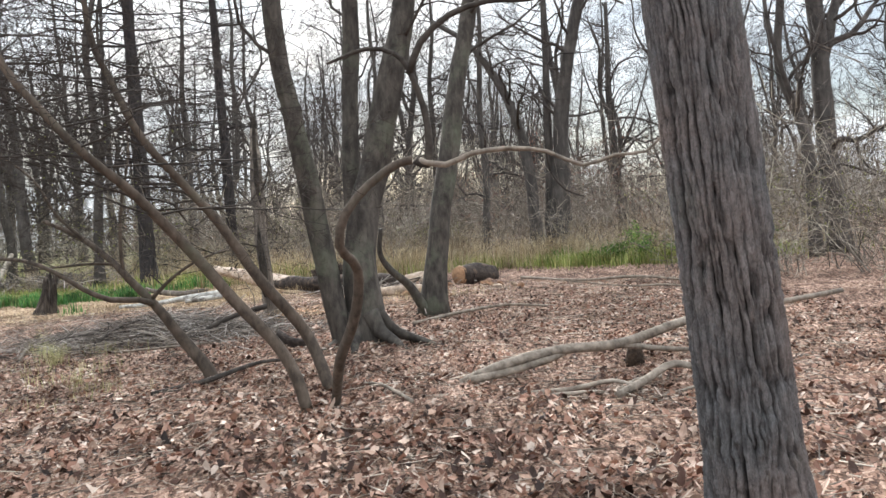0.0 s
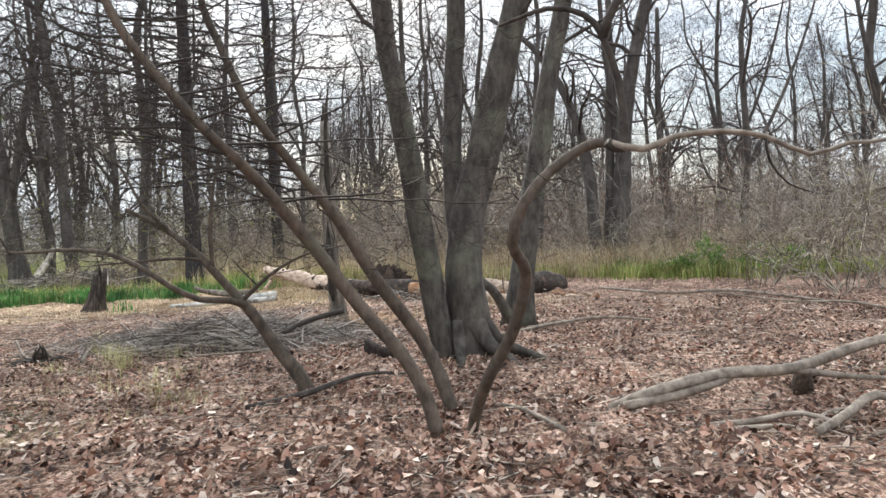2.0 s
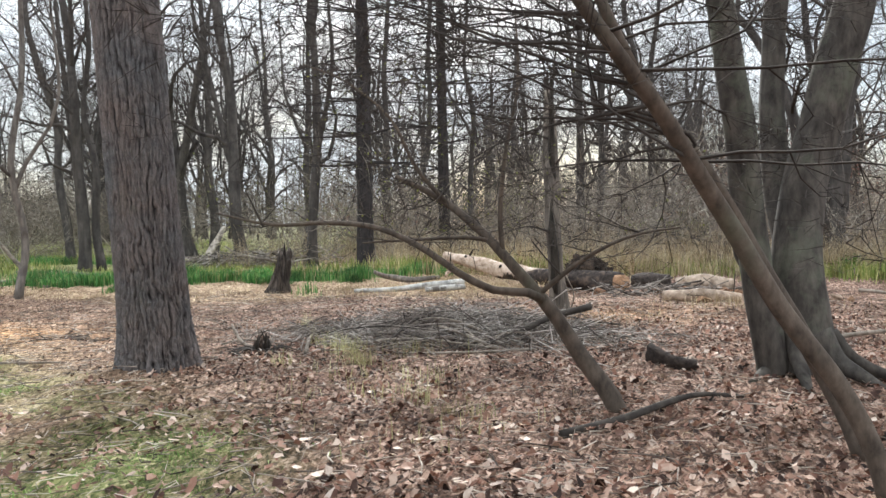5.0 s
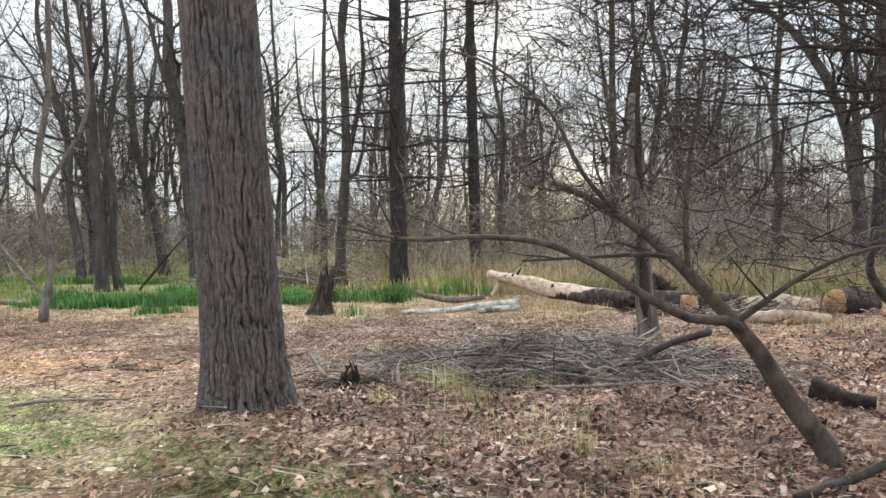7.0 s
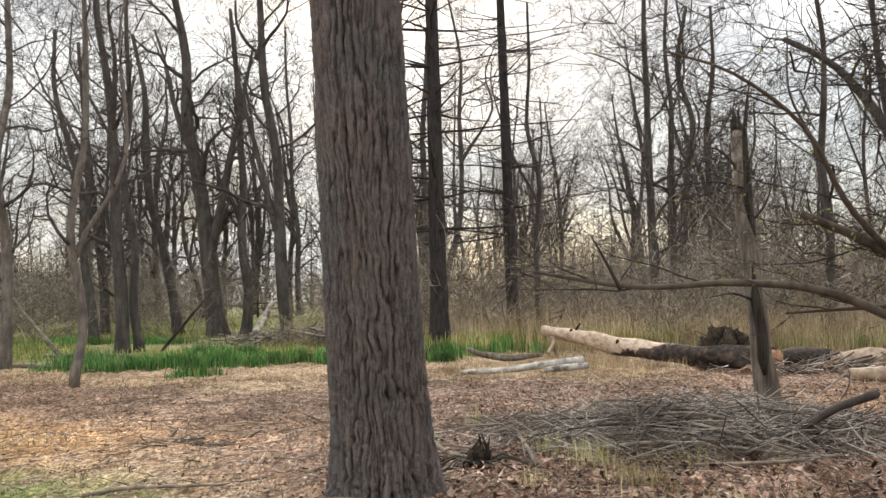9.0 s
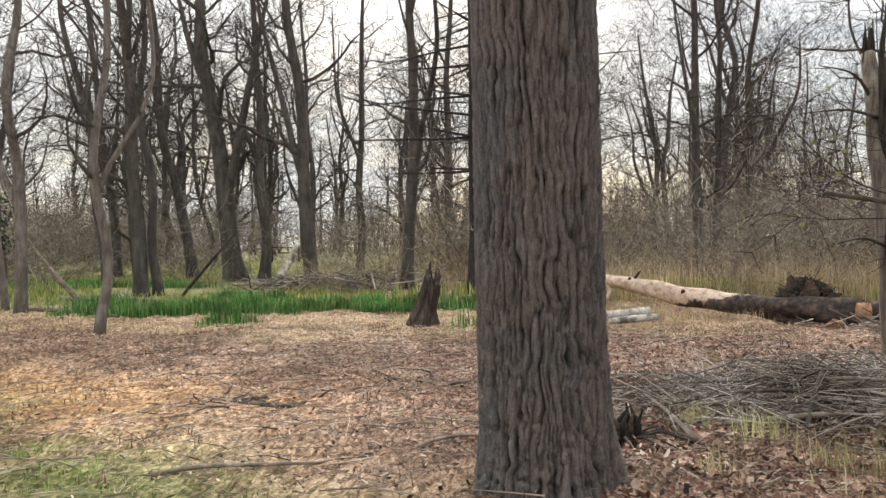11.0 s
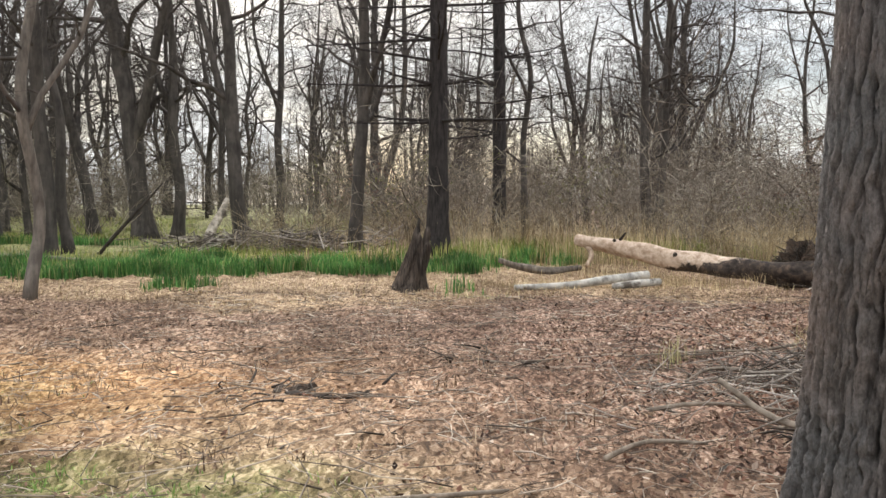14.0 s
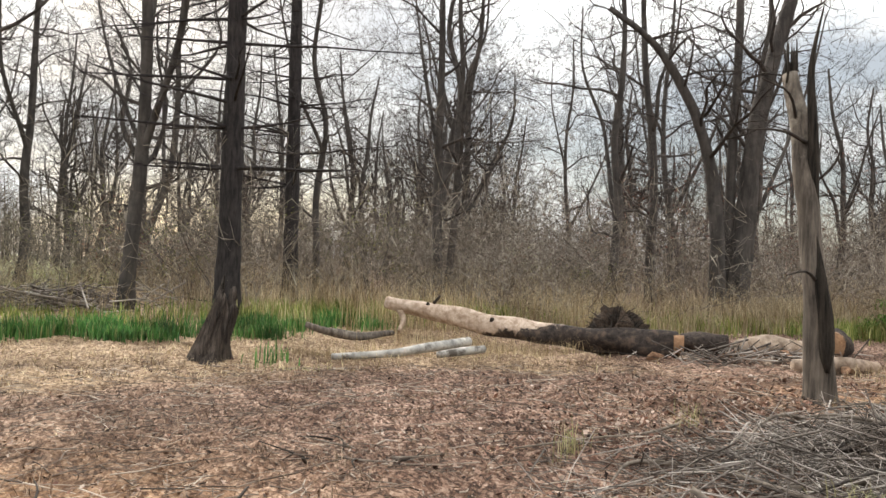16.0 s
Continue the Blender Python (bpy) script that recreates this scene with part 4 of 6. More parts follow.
V = np.stack([-9.77 + 0.22 * S + R * np.cos(A), 18.75 + R * np.sin(A), -0.12 + S * (top[None, :] + 0.2)], -1)
W = V.copy()
W[..., 0] = -9.77 + 0.22 * S + 0.6 * R * np.cos(A)
W[..., 1] = 18.75 + 0.6 * R * np.sin(A)
i, j = np.meshgrid(np.arange(rows - 1), np.arange(around), indexing="ij")
k = (j + 1) % around
q = np.stack([i * around + j, i * around + k, (i + 1) * around + k, (i + 1) * around + j], -1).reshape(-1, 4)
lip = np.stack([(rows - 1) * around + np.arange(around), (rows - 1) * around + (np.arange(around) + 1) % around, 2 * rows * around - around + (np.arange(around) + 1) % around, 2 * rows * around - around + np.arange(around)], -1)
sp.add(np.vstack([V.reshape(-1, 3), W.reshape(-1, 3)]), np.vstack([q, q[:, ::-1] + rows * around, lip]))
part("body", sp, M_STUMP, stump)

# ---- fallen wood ----


def fallen(name, label, line, radii, mat, seed, sides=14, rough=0.12, category="log", group=""):
    root = thing(name, label, category, group, tuple(line[0]))
    pts, s = spline(line, 0.10)
    sp = Soup()
    tube(sp, pts, np.interp(s, np.linspace(0, 1, len(radii)), radii), sides, rough, seed)
    part("wood", sp, mat, root)
    return root, pts


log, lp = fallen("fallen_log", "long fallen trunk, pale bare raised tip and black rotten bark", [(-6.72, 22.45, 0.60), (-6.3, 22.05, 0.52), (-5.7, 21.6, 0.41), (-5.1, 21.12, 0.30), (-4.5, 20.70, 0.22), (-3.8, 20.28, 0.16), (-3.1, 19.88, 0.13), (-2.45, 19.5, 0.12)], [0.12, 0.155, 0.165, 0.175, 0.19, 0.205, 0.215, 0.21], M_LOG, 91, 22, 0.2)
for line, r in (([(-6.55, 22.25, 0.5), (-6.5, 22.0, 0.32), (-6.62, 21.8, 0.12)], 0.07), ([(-6.0, 21.8, 0.62), (-5.95, 21.75, 0.70), (-5.9, 21.72, 0.76)], 0.03)):
    pts, s = spline(line, 0.06)
    sp = Soup()
    tube(sp, pts, r * (1 - 0.4 * s), 8, 0.2, 93)
    part("branch_stub", sp, M_PALE if r > 0.06 else M_DARKLOG, log)
for p in ((-6.1, 21.80, 0.60), (-5.15, 20.98, 0.40)):
    sp = Soup()
    tube(sp, [np.array(p) + (0, 0.06, -0.05), np.array(p), np.array(p) + (0.0, -0.04, 0.02)], [0.05, 0.045, 0.02], 7, 0.2, 94)
    part("knot", sp, M_CHAR, log)
sp = Soup()
tube(sp, [(-2.52, 19.52, 0.12), (-2.38, 19.44, 0.12)], [0.20, 0.19], 12, 0.2, 95)
part("broken_end", sp, M_CUT, log)

log2, _ = fallen("fallen_log", "short dark rotten log section behind the broken end", [(-2.2, 19.88, 0.12), (-1.85, 19.8, 0.14), (-1.45, 19.68, 0.12)], [0.17, 0.2, 0.16], M_DARKLOG, 96, 14, 0.25)
log3, _ = fallen("fallen_log", "pale barkless log section among debris", [(-1.35, 19.5, 0.10), (-0.8, 19.45, 0.13), (-0.25, 19.3, 0.10)], [0.13, 0.17, 0.14], M_PALE, 97, 14, 0.2)
log4, _ = fallen("fallen_log", "thick brown log with an orange rotten cut end", [(0.10, 19.05, 0.17), (0.5, 19.4, 0.17), (0.95, 19.8, 0.13)], [0.24, 0.25, 0.2], M_DARKLOG, 99, 16, 0.15)
sp = Soup()
tube(sp, [(0.055, 19.01, 0.17), (0.13, 19.08, 0.17)], [0.215, 0.235], 16, 0.15, 98)
part("cut_face", sp, M_CUT, log4)

# Upturned root plate behind the log.
root_plate = thing("root_mound", "upturned mound of dark soil and roots behind the fallen trunk", "root mound", "", (-3.15, 20.25, 0.3))
rg = np.random.RandomState(101)
U, Vv = np.meshgrid(np.arange(30) * 2 * np.pi / 30, np.linspace(0, np.pi / 2, 12))
bump = 1 + 0.12 * np.sin(5 * U + 3 * Vv) + 0.10 * np.sin(9 * U - 7 * Vv) + 0.11 * rg.normal(0, 1, U.shape)
V = np.stack([-3.15 + 0.50 * bump * np.cos(U) * np.cos(Vv) ** 0.8, 20.28 + 0.36 * bump * np.sin(U) * np.cos(Vv) ** 0.8, -0.05 + 0.62 * bump * np.sin(Vv)], -1)
i, j = np.meshgrid(np.arange(11), np.arange(30), indexing="ij")
k = (j + 1) % 30
sp = Soup()
sp.add(V.reshape(-1, 3), np.stack([i * 30 + j, i * 30 + k, (i + 1) * 30 + k, (i + 1) * 30 + j], -1).reshape(-1, 4))
part("soil", sp, M_SOIL, root_plate)
sp = Soup()
n = 420
a, e = rg.uniform(0, 6.28, n), rg.uniform(0.05, 1.5, n)
p = np.stack([-3.15 + 0.50 * np.cos(a) * np.cos(e), 20.28 + 0.35 * np.sin(a) * np.cos(e), -0.05 + 0.62 * np.sin(e)], -1)
sticks(sp, p, p + np.stack([np.cos(a) * 0.12, np.sin(a) * 0.12, rg.uniform(-0.08, 0.12, n)], -1) + rg.normal(0, 0.05, (n, 3)), np.full(n, 0.014), np.full(n, 0.004), 4)
tagged(part("root", sp, M_TWIG, root_plate), kind="stuff")

# White birch poles on the ground before the log.
for line, radii, label in (
    ([(-8.1, 19.05, -0.02), (-7.3, 19.25, 0.0), (-6.6, 19.55, 0.06), (-5.85, 19.95, 0.12)], [0.045, 0.06, 0.075, 0.07], "long white birch pole lying in dead grass"),
    ([(-6.55, 19.15, 0.0), (-6.15, 19.3, 0.03), (-5.75, 19.5, 0.05)], [0.05, 0.07, 0.06], "short white birch log lying on the ground"),
):
    fallen("birch_log", label, line, radii, M_BIRCH, 110, 10, 0.08, "log", "birch logs")
fallen("rotten_log", "mossy rotten branch lying by the birch poles", [(-8.3, 21.3, 0.26), (-7.95, 21.2, 0.15), (-7.4, 21.3, 0.06), (-6.75, 21.7, 0.10)], [0.04, 0.065, 0.06, 0.05], M_SNAG, 111, 10, 0.4)
fallen("rotten_log", "pale rotten wood slab lying on the ground", [(-1.75, 17.6, 0.02), (-1.1, 17.5, 0.05), (-0.4, 17.5, 0.02)], [0.10, 0.13, 0.07], M_PALE, 112, 9, 0.25)
fallen("birch_log", "leaning broken birch trunk with pale bark", [(-15.95, 27.2, -0.1), (-15.85, 27.5, 0.5), (-15.65, 27.8, 1.05), (-15.55, 28.0, 1.42)], [0.13, 0.115, 0.105, 0.07], M_PALEBIRCH, 113, 12, 0.25)

# Fallen forked limb in the foreground of the open floor.
limb = thing("fallen_limb", "barkless grey forked limb lying on leaf litter", "branch", "", (0.0, 7.28, 0.0))
for line, ra, rb, sd in (
    ([(-0.01, 7.44, -0.04), (0.31, 7.35, 0.11), (0.93, 7.5, 0.21), (1.52, 7.65, 0.21), (2.11, 7.85, 0.33), (2.67, 8.05, 0.4), (3.33, 8.3, 0.42), (4.12, 8.6, 0.46)], 0.058, 0.026, 121),
    ([(0.07, 7.25, 0.03), (0.4, 7.32, 0.07), (0.76, 7.42, 0.13), (0.98, 7.52, 0.19)], 0.04, 0.034, 122),
    ([(1.52, 7.65, 0.2), (2.01, 7.75, 0.11), (2.49, 7.8, 0.04), (2.87, 7.85, -0.14)], 0.03, 0.012, 123),
    ([(2.33, 7.85, 0.1), (2.6, 7.9, 0.23), (2.81, 8.0, 0.37), (2.97, 8.1, 0.51)], 0.024, 0.012, 124),
    ([(1.31, 6.74, -0.04), (1.57, 7.05, -0.02), (1.86, 7.1, -0.04), (2.21, 7.1, -0.19), (2.52, 7.3, -0.02), (2.64, 7.5, 0.14), (2.64, 7.7, 0.31), (2.6, 7.8, 0.59), (2.52, 7.9, 0.84)], 0.03, 0.01, 125),
    ([(2.67, 7.7, 0.31), (2.83, 7.75, 0.55), (2.79, 7.8, 0.86), (3.06, 7.9, 1.16)], 0.016, 0.005, 126),
    ([(2.6, 7.8, 0.59), (2.15, 7.9, 0.71), (1.65, 8.0, 0.73), (0.95, 8.2, 0.83)], 0.013, 0.004, 127),
    ([(0.48, 6.69, -0.04), (0.8, 6.75, -0.04), (1.14, 6.85, -0.06), (1.31, 6.9, -0.11)], 0.022, 0.016, 128),
):
    stem(limb, line, ra, rb, sd, 10, M_DEAD, "branch")
snagwood = thing("stump", "small crumbling orange-brown rotten stump under the limb", "stump", "", (1.72, 7.95, -0.06))
sp = Soup()
tube(sp, [(1.70, 7.95, -0.12), (1.71, 7.95, 0.05), (1.74, 7.95, 0.2)], [0.12, 0.09, 0.05], 10, 0.35, 128)
part("body", sp, M_SOIL, snagwood)


def crooked(name, label, line, ra, rb, seed, mat, category="stick", group="sticks on the floor", rough=0.2):
    root = thing(name, label, category, group, (line[0][0], line[0][1], float(gz(line[0][0], line[0][1]))))
    pts = [(x, y, float(gz(x, y)) + h) for x, y, h in line]
    stem(root, pts, ra, rb, seed, 9, mat, "wood", rough)
    return root


crooked("stick", "pale crooked stick lying on leaf litter", [(1.25, 6.55, 0.03), (1.55, 6.75, 0.10), (1.85, 6.95, 0.16), (2.15, 6.9, 0.10), (2.5, 7.0, 0.04)], 0.035, 0.025, 131, M_DEAD)
crooked("stick", "long thin grey stick on leaf litter", [(0.55, 6.75, 0.02), (0.95, 6.95, 0.06), (1.3, 6.95, 0.06), (1.5, 6.7, 0.02)], 0.025, 0.018, 132, M_DEAD)
crooked("stick", "pale bare stick lying among leaves", [(-1.0, 7.6, 0.02), (-0.75, 7.35, 0.05), (-0.45, 6.85, 0.03)], 0.016, 0.02, 133, M_DEAD)
crooked("stick", "thick grey branch lying on leaf litter", [(2.35, 7.35, 0.03), (2.6, 7.6, 0.12), (2.9, 7.75, 0.14)], 0.05, 0.035, 134, M_TWIG)
crooked("stick", "thin straight stick across the litter", [(1.3, 6.3, 0.02), (2.1, 6.8, 0.05), (2.75, 7.3, 0.25)], 0.014, 0.010, 135, M_DEAD)
crooked("stick", "long brown stick on the open floor", [(-0.7, 12.2, 0.03), (0.1, 12.6, 0.10), (0.8, 12.6, 0.16), (1.4, 12.4, 0.12)], 0.035, 0.015, 136, M_DEAD)
crooked("stick", "long low dead branch at the edge of the undergrowth", [(1.4, 17.0, 0.28), (2.5, 16.0, 0.22), (3.6, 15.6, 0.25), (4.8, 14.6, 0.04)], 0.03, 0.02, 137, M_DEAD)
crooked("stick", "half-buried brown branch lying on leaves", [(-3.15, 8.0, 0.02), (-2.75, 8.35, 0.04), (-2.2, 8.75, 0.08), (-1.8, 8.95, 0.02)], 0.035, 0.015, 138, M_TWIG)
crooked("stick", "short rotten branch lying on leaf litter", [(-9.5, 9.75, 0.03), (-9.2, 9.85, 0.04), (-8.75, 10.0, 0.04), (-8.5, 10.1, 0.02)], 0.017, 0.009, 139, M_DEAD)
crooked("stick", "weathered pale stick lying in grass", [(-8.0, 10.55, 0.02), (-7.75, 10.75, 0.05), (-7.4, 10.85, 0.03)], 0.014, 0.009, 140, M_DEAD)
crooked("stick", "pale stick lying on leaf litter", [(-7.55, 11.75, 0.02), (-7.2, 11.6, 0.05), (-6.6, 11.55, 0.04)], 0.014, 0.008, 141, M_DEAD)
slab = thing("bark_slab", "dark slab of fallen bark on the leaf litter", "bark", "", (-9.9, 12.22, float(gz(-9.9, 12.22))))
for k, (ox, oy, ln, wd, turn, mt) in enumerate(((0.05, -0.03, 0.40, 0.13, 0.35, M_DARKLOG), (-0.08, 0.12, 0.28, 0.12, 0.9, M_SOIL), (0.28, 0.02, 0.36, 0.04, 0.1, M_TWIG), (-0.22, 0.05, 0.22, 0.10, 1.6, M_SOIL))):
    u, v = np.meshgrid(np.linspace(-1, 1, 15), np.linspace(-1, 1, 7), indexing="ij")
    rgs = np.random.RandomState(142 + k)
    edge = 1 - 0.25 * np.abs(np.sin(5 * u + k)) - 0.3 * u * u
    lx, ly = u * ln / 2 + 0.02 * np.sin(9 * v), v * wd / 2 * edge
    lz = 0.012 + 0.022 * (1 - v * v) + rgs.normal(0, 0.004, u.shape)
    cx = -9.9 + ox + lx * math.cos(turn) - ly * math.sin(turn)
    cy = 12.22 + oy + lx * math.sin(turn) + ly * math.cos(turn)
    top = np.stack([cx, cy, gz(cx, cy) + lz], -1).reshape(-1, 3)
    i, j = np.meshgrid(np.arange(14), np.arange(6), indexing="ij")
    q = np.stack([i * 7 + j, (i + 1) * 7 + j, (i + 1) * 7 + j + 1, i * 7 + j + 1], -1).reshape(-1, 4)
    sp = Soup()
    sp.add(np.vstack([top, top - (0, 0, 0.018)]), np.vstack([q, q[:, ::-1] + 105]))
    part("bark", sp, mt, slab)
crooked("wood_chunk", "broken chunk of rotten trunk on the litter", [(-2.4, 10.62, 0.14), (-2.2, 10.45, 0.07), (-1.98, 10.40, 0.05)], 0.085, 0.05, 143, M_DARKLOG, "log", "", 0.5)
crooked("stick", "upright snapped stick beside a small stump", [(-7.2, 11.35, 0.28), (-6.95, 11.1, 0.12), (-6.65, 10.9, 0.04)], 0.016, 0.022, 144, M_DEAD)
small = thing("stump", "small dark rotten stump with frayed top", "stump", "", (-6.62, 10.85, -0.04))
sp = Soup()
tube(sp, [(-6.62, 10.85, -0.12), (-6.61, 10.85, 0.02), (-6.6, 10.86, 0.10)], [0.13, 0.09, 0.06], 12, 0.5, 145)
part("body", sp, M_CHAR, small)
rg = np.random.RandomState(146)
for k in range(9):
    a = k * 0.7
    p = np.array((-6.6 + 0.06 * math.cos(a), 10.86 + 0.06 * math.sin(a), 0.0))
    sp = Soup()
    tube(sp, [p, p + (0.02 * math.cos(a), 0.02 * math.sin(a), 0.1), p + (rg.uniform(-0.07, 0.07), rg.uniform(-0.07, 0.07), rg.uniform(0.12, 0.26))], [0.03, 0.02, 0.004], 6, 0.3, k)
    part("splinter", sp, M_SOIL if k % 2 else M_CHAR, small)
for k in range(14):
    a = rg.uniform(0, 6.28)
    p = np.array((-6.6 + 0.1 * math.cos(a), 10.86 + 0.1 * math.sin(a), 0.02))
    stem(small, [p, p + (0.12 * math.cos(a), 0.12 * math.sin(a), 0.04), p + (0.3 * math.cos(a + 0.3), 0.3 * math.sin(a + 0.3), -0.03)], 0.012, 0.004, 147 + k, 6, M_TWIG, "root")

# Short twigs caught round the bark slab and the small stump.
for k, (cx, cy, num) in enumerate(((-9.9, 12.25, 16), (-6.75, 11.0, 16), (-8.6, 13.6, 10))):
    rk = np.random.RandomState(160 + k)
    for j in range(num):
        x, y, a, ln = rk.normal(cx, 0.28), rk.normal(cy, 0.20), rk.uniform(0, 6.28), rk.uniform(0.15, 0.5)
        crooked("stick", "thin broken grey twig on the litter", [(x, y, 0.02), (x + 0.5 * ln * math.cos(a), y + 0.5 * ln * math.sin(a), rk.uniform(0.03, 0.08)), (x + ln * math.cos(a + 0.2), y + ln * math.sin(a + 0.2), rk.uniform(0.01, 0.10))], rk.uniform(0.006, 0.012), 0.003, 1600 + 20 * k + j, M_TWIG if j % 3 else M_DEAD)

# Brush pile of cut twigs with one dark arching branch.
pile = thing("brush_pile", "wide low heap of grey cut twigs and branches", "brush pile", "", (-4.4, 12.2, -0.06))
rg = np.random.RandomState(151)
sp = Soup()
n = 2300
px_, py_ = rg.normal(0, 1.0, n), rg.normal(0, 0.5, n)
cx, cy = -4.75 + px_ * 1.15 - 0.1 * py_, 12.35 + py_ * 1.15 + 0.10 * px_
hgt = 0.36 * np.exp(-(px_**2 + py_**2 * 2.5) / 2.2) * rg.uniform(0, 1, n)
a = rg.normal(2.95, 1.25, n)
ln = rg.uniform(0.2, 1.0, n)
tilt = rg.normal(0, 0.30, n)
d = np.stack([np.cos(a), np.sin(a), tilt], -1) * ln[:, None]
c = np.stack([cx, cy, gz(cx, cy) + 0.02 + hgt], -1)
bend = rg.normal(0, 0.10, (n, 3)) * (1, 1, 0.6)
c[:, 2] = np.maximum(c[:, 2], gz(cx, cy) + 0.02)
r = 0.0022 + 0.006 * rg.uniform(0, 1, n) ** 2.2
sticks(sp, c - d / 2, c + bend, r, r * 0.8, 4)
sticks(sp, c + bend, c + d / 2, r * 0.8, r * 0.4, 4)
tagged(part("twig", sp, M_BRUSHWOOD, pile), kind="stuff")
for line, ra, rb, sd in (
    ([(-4.2, 11.75, 0.10), (-3.9, 11.95, 0.18), (-3.45, 12.2, 0.30), (-3.0, 12.5, 0.42)], 0.03, 0.046, 152),
    ([(-4.4, 11.7, 0.05), (-4.0, 11.95, 0.12), (-3.6, 12.3, 0.14), (-3.2, 12.3, 0.10)], 0.05, 0.03, 153),
    ([(-6.2, 12.0, 0.06), (-5.4, 11.9, 0.16), (-4.5, 12.1, 0.12)], 0.02, 0.012, 154),
    ([(-5.9, 11.4, 0.05), (-5.0, 11.5, 0.12), (-4.0, 11.3, 0.05)], 0.022, 0.014, 155),
    ([(-3.6, 11.5, 0.04), (-4.2, 11.0, 0.08), (-4.9, 10.8, 0.04)], 0.018, 0.012, 156),
    ([(-3.4, 12.9, 0.05), (-3.2, 12.6, 0.5), (-3.3, 12.5, 0.8)], 0.012, 0.005, 157),
):
    stem(pile, [(x, y, float(gz(x, y)) + h) for x, y, h in line], ra, rb, sd, 8, M_TWIG if sd < 154 else M_DEAD, "branch")
# Longer pale branches lying across the heap, bowed and crossing.
for k in range(30):
    u, v = rg.normal(0, 0.75), rg.normal(0, 0.42)
    x0, y0 = -4.9 + 1.25 * u, 12.4 + 1.3 * v
    an, le = rg.normal(2.95, 0.95), rg.uniform(0.9, 2.1)
    hh, bw = rg.uniform(0.08, 0.36) * math.exp(-u * u), rg.normal(0, 0.12)
    line = []
    for f in (-0.5, -0.2, 0.15, 0.5):
        x = x0 + le * f * math.cos(an) - bw * (1 - 4 * f * f) * math.sin(an)
        y = y0 + le * f * math.sin(an) + bw * (1 - 4 * f * f) * math.cos(an)
        line.append((x, y, float(gz(x, y)) + 0.03 + hh * (1.3 - 2.4 * abs(f)) + max(0.0, 0.10 * f)))
    stem(pile, line, rg.uniform(0.015, 0.027), 0.006, 700 + k, 7, M_TWIG if k % 4 == 0 else M_DEAD, "branch")


# Crumbling red-brown wood round the broken end of the long log.
def rotten_chunk(x, y, size, turn, seed):
    rgc = np.random.RandomState(seed)
    z = float(gz(x, y))
    root = thing("wood_chunk", "crumbling red-brown chunk of rotten wood", "wood", "rotten wood by the log", (x, y, z))
    d = np.array((math.cos(turn), math.sin(turn), rgc.uniform(-0.1, 0.25)))
    c = np.array((x, y, z + 0.10 * size))
    line = [c - d * size * 0.5, c - d * size * 0.15 + rgc.normal(0, 0.02, 3), c + d * size * 0.2, c + d * size * 0.5]
    sp = Soup()
    tube(sp, line, size * np.array((0.10, 0.22, 0.20, 0.07)) * rgc.uniform(0.6, 1.1), 9, 0.45, seed)
    part("wood", sp, M_ROT if seed % 3 else M_PALE, root, "", False)


rgd = np.random.RandomState(170)
for k in range(34):
    if k < 22:
        x, y = rgd.normal(-1.2, 0.75), rgd.normal(18.9, 0.45)
    else:
        x, y = rgd.normal(0.3, 1.0), rgd.normal(18.2, 0.8)
    rotten_chunk(x, y, rgd.uniform(0.14, 0.46), rgd.uniform(0, 6.28), 171 + k)

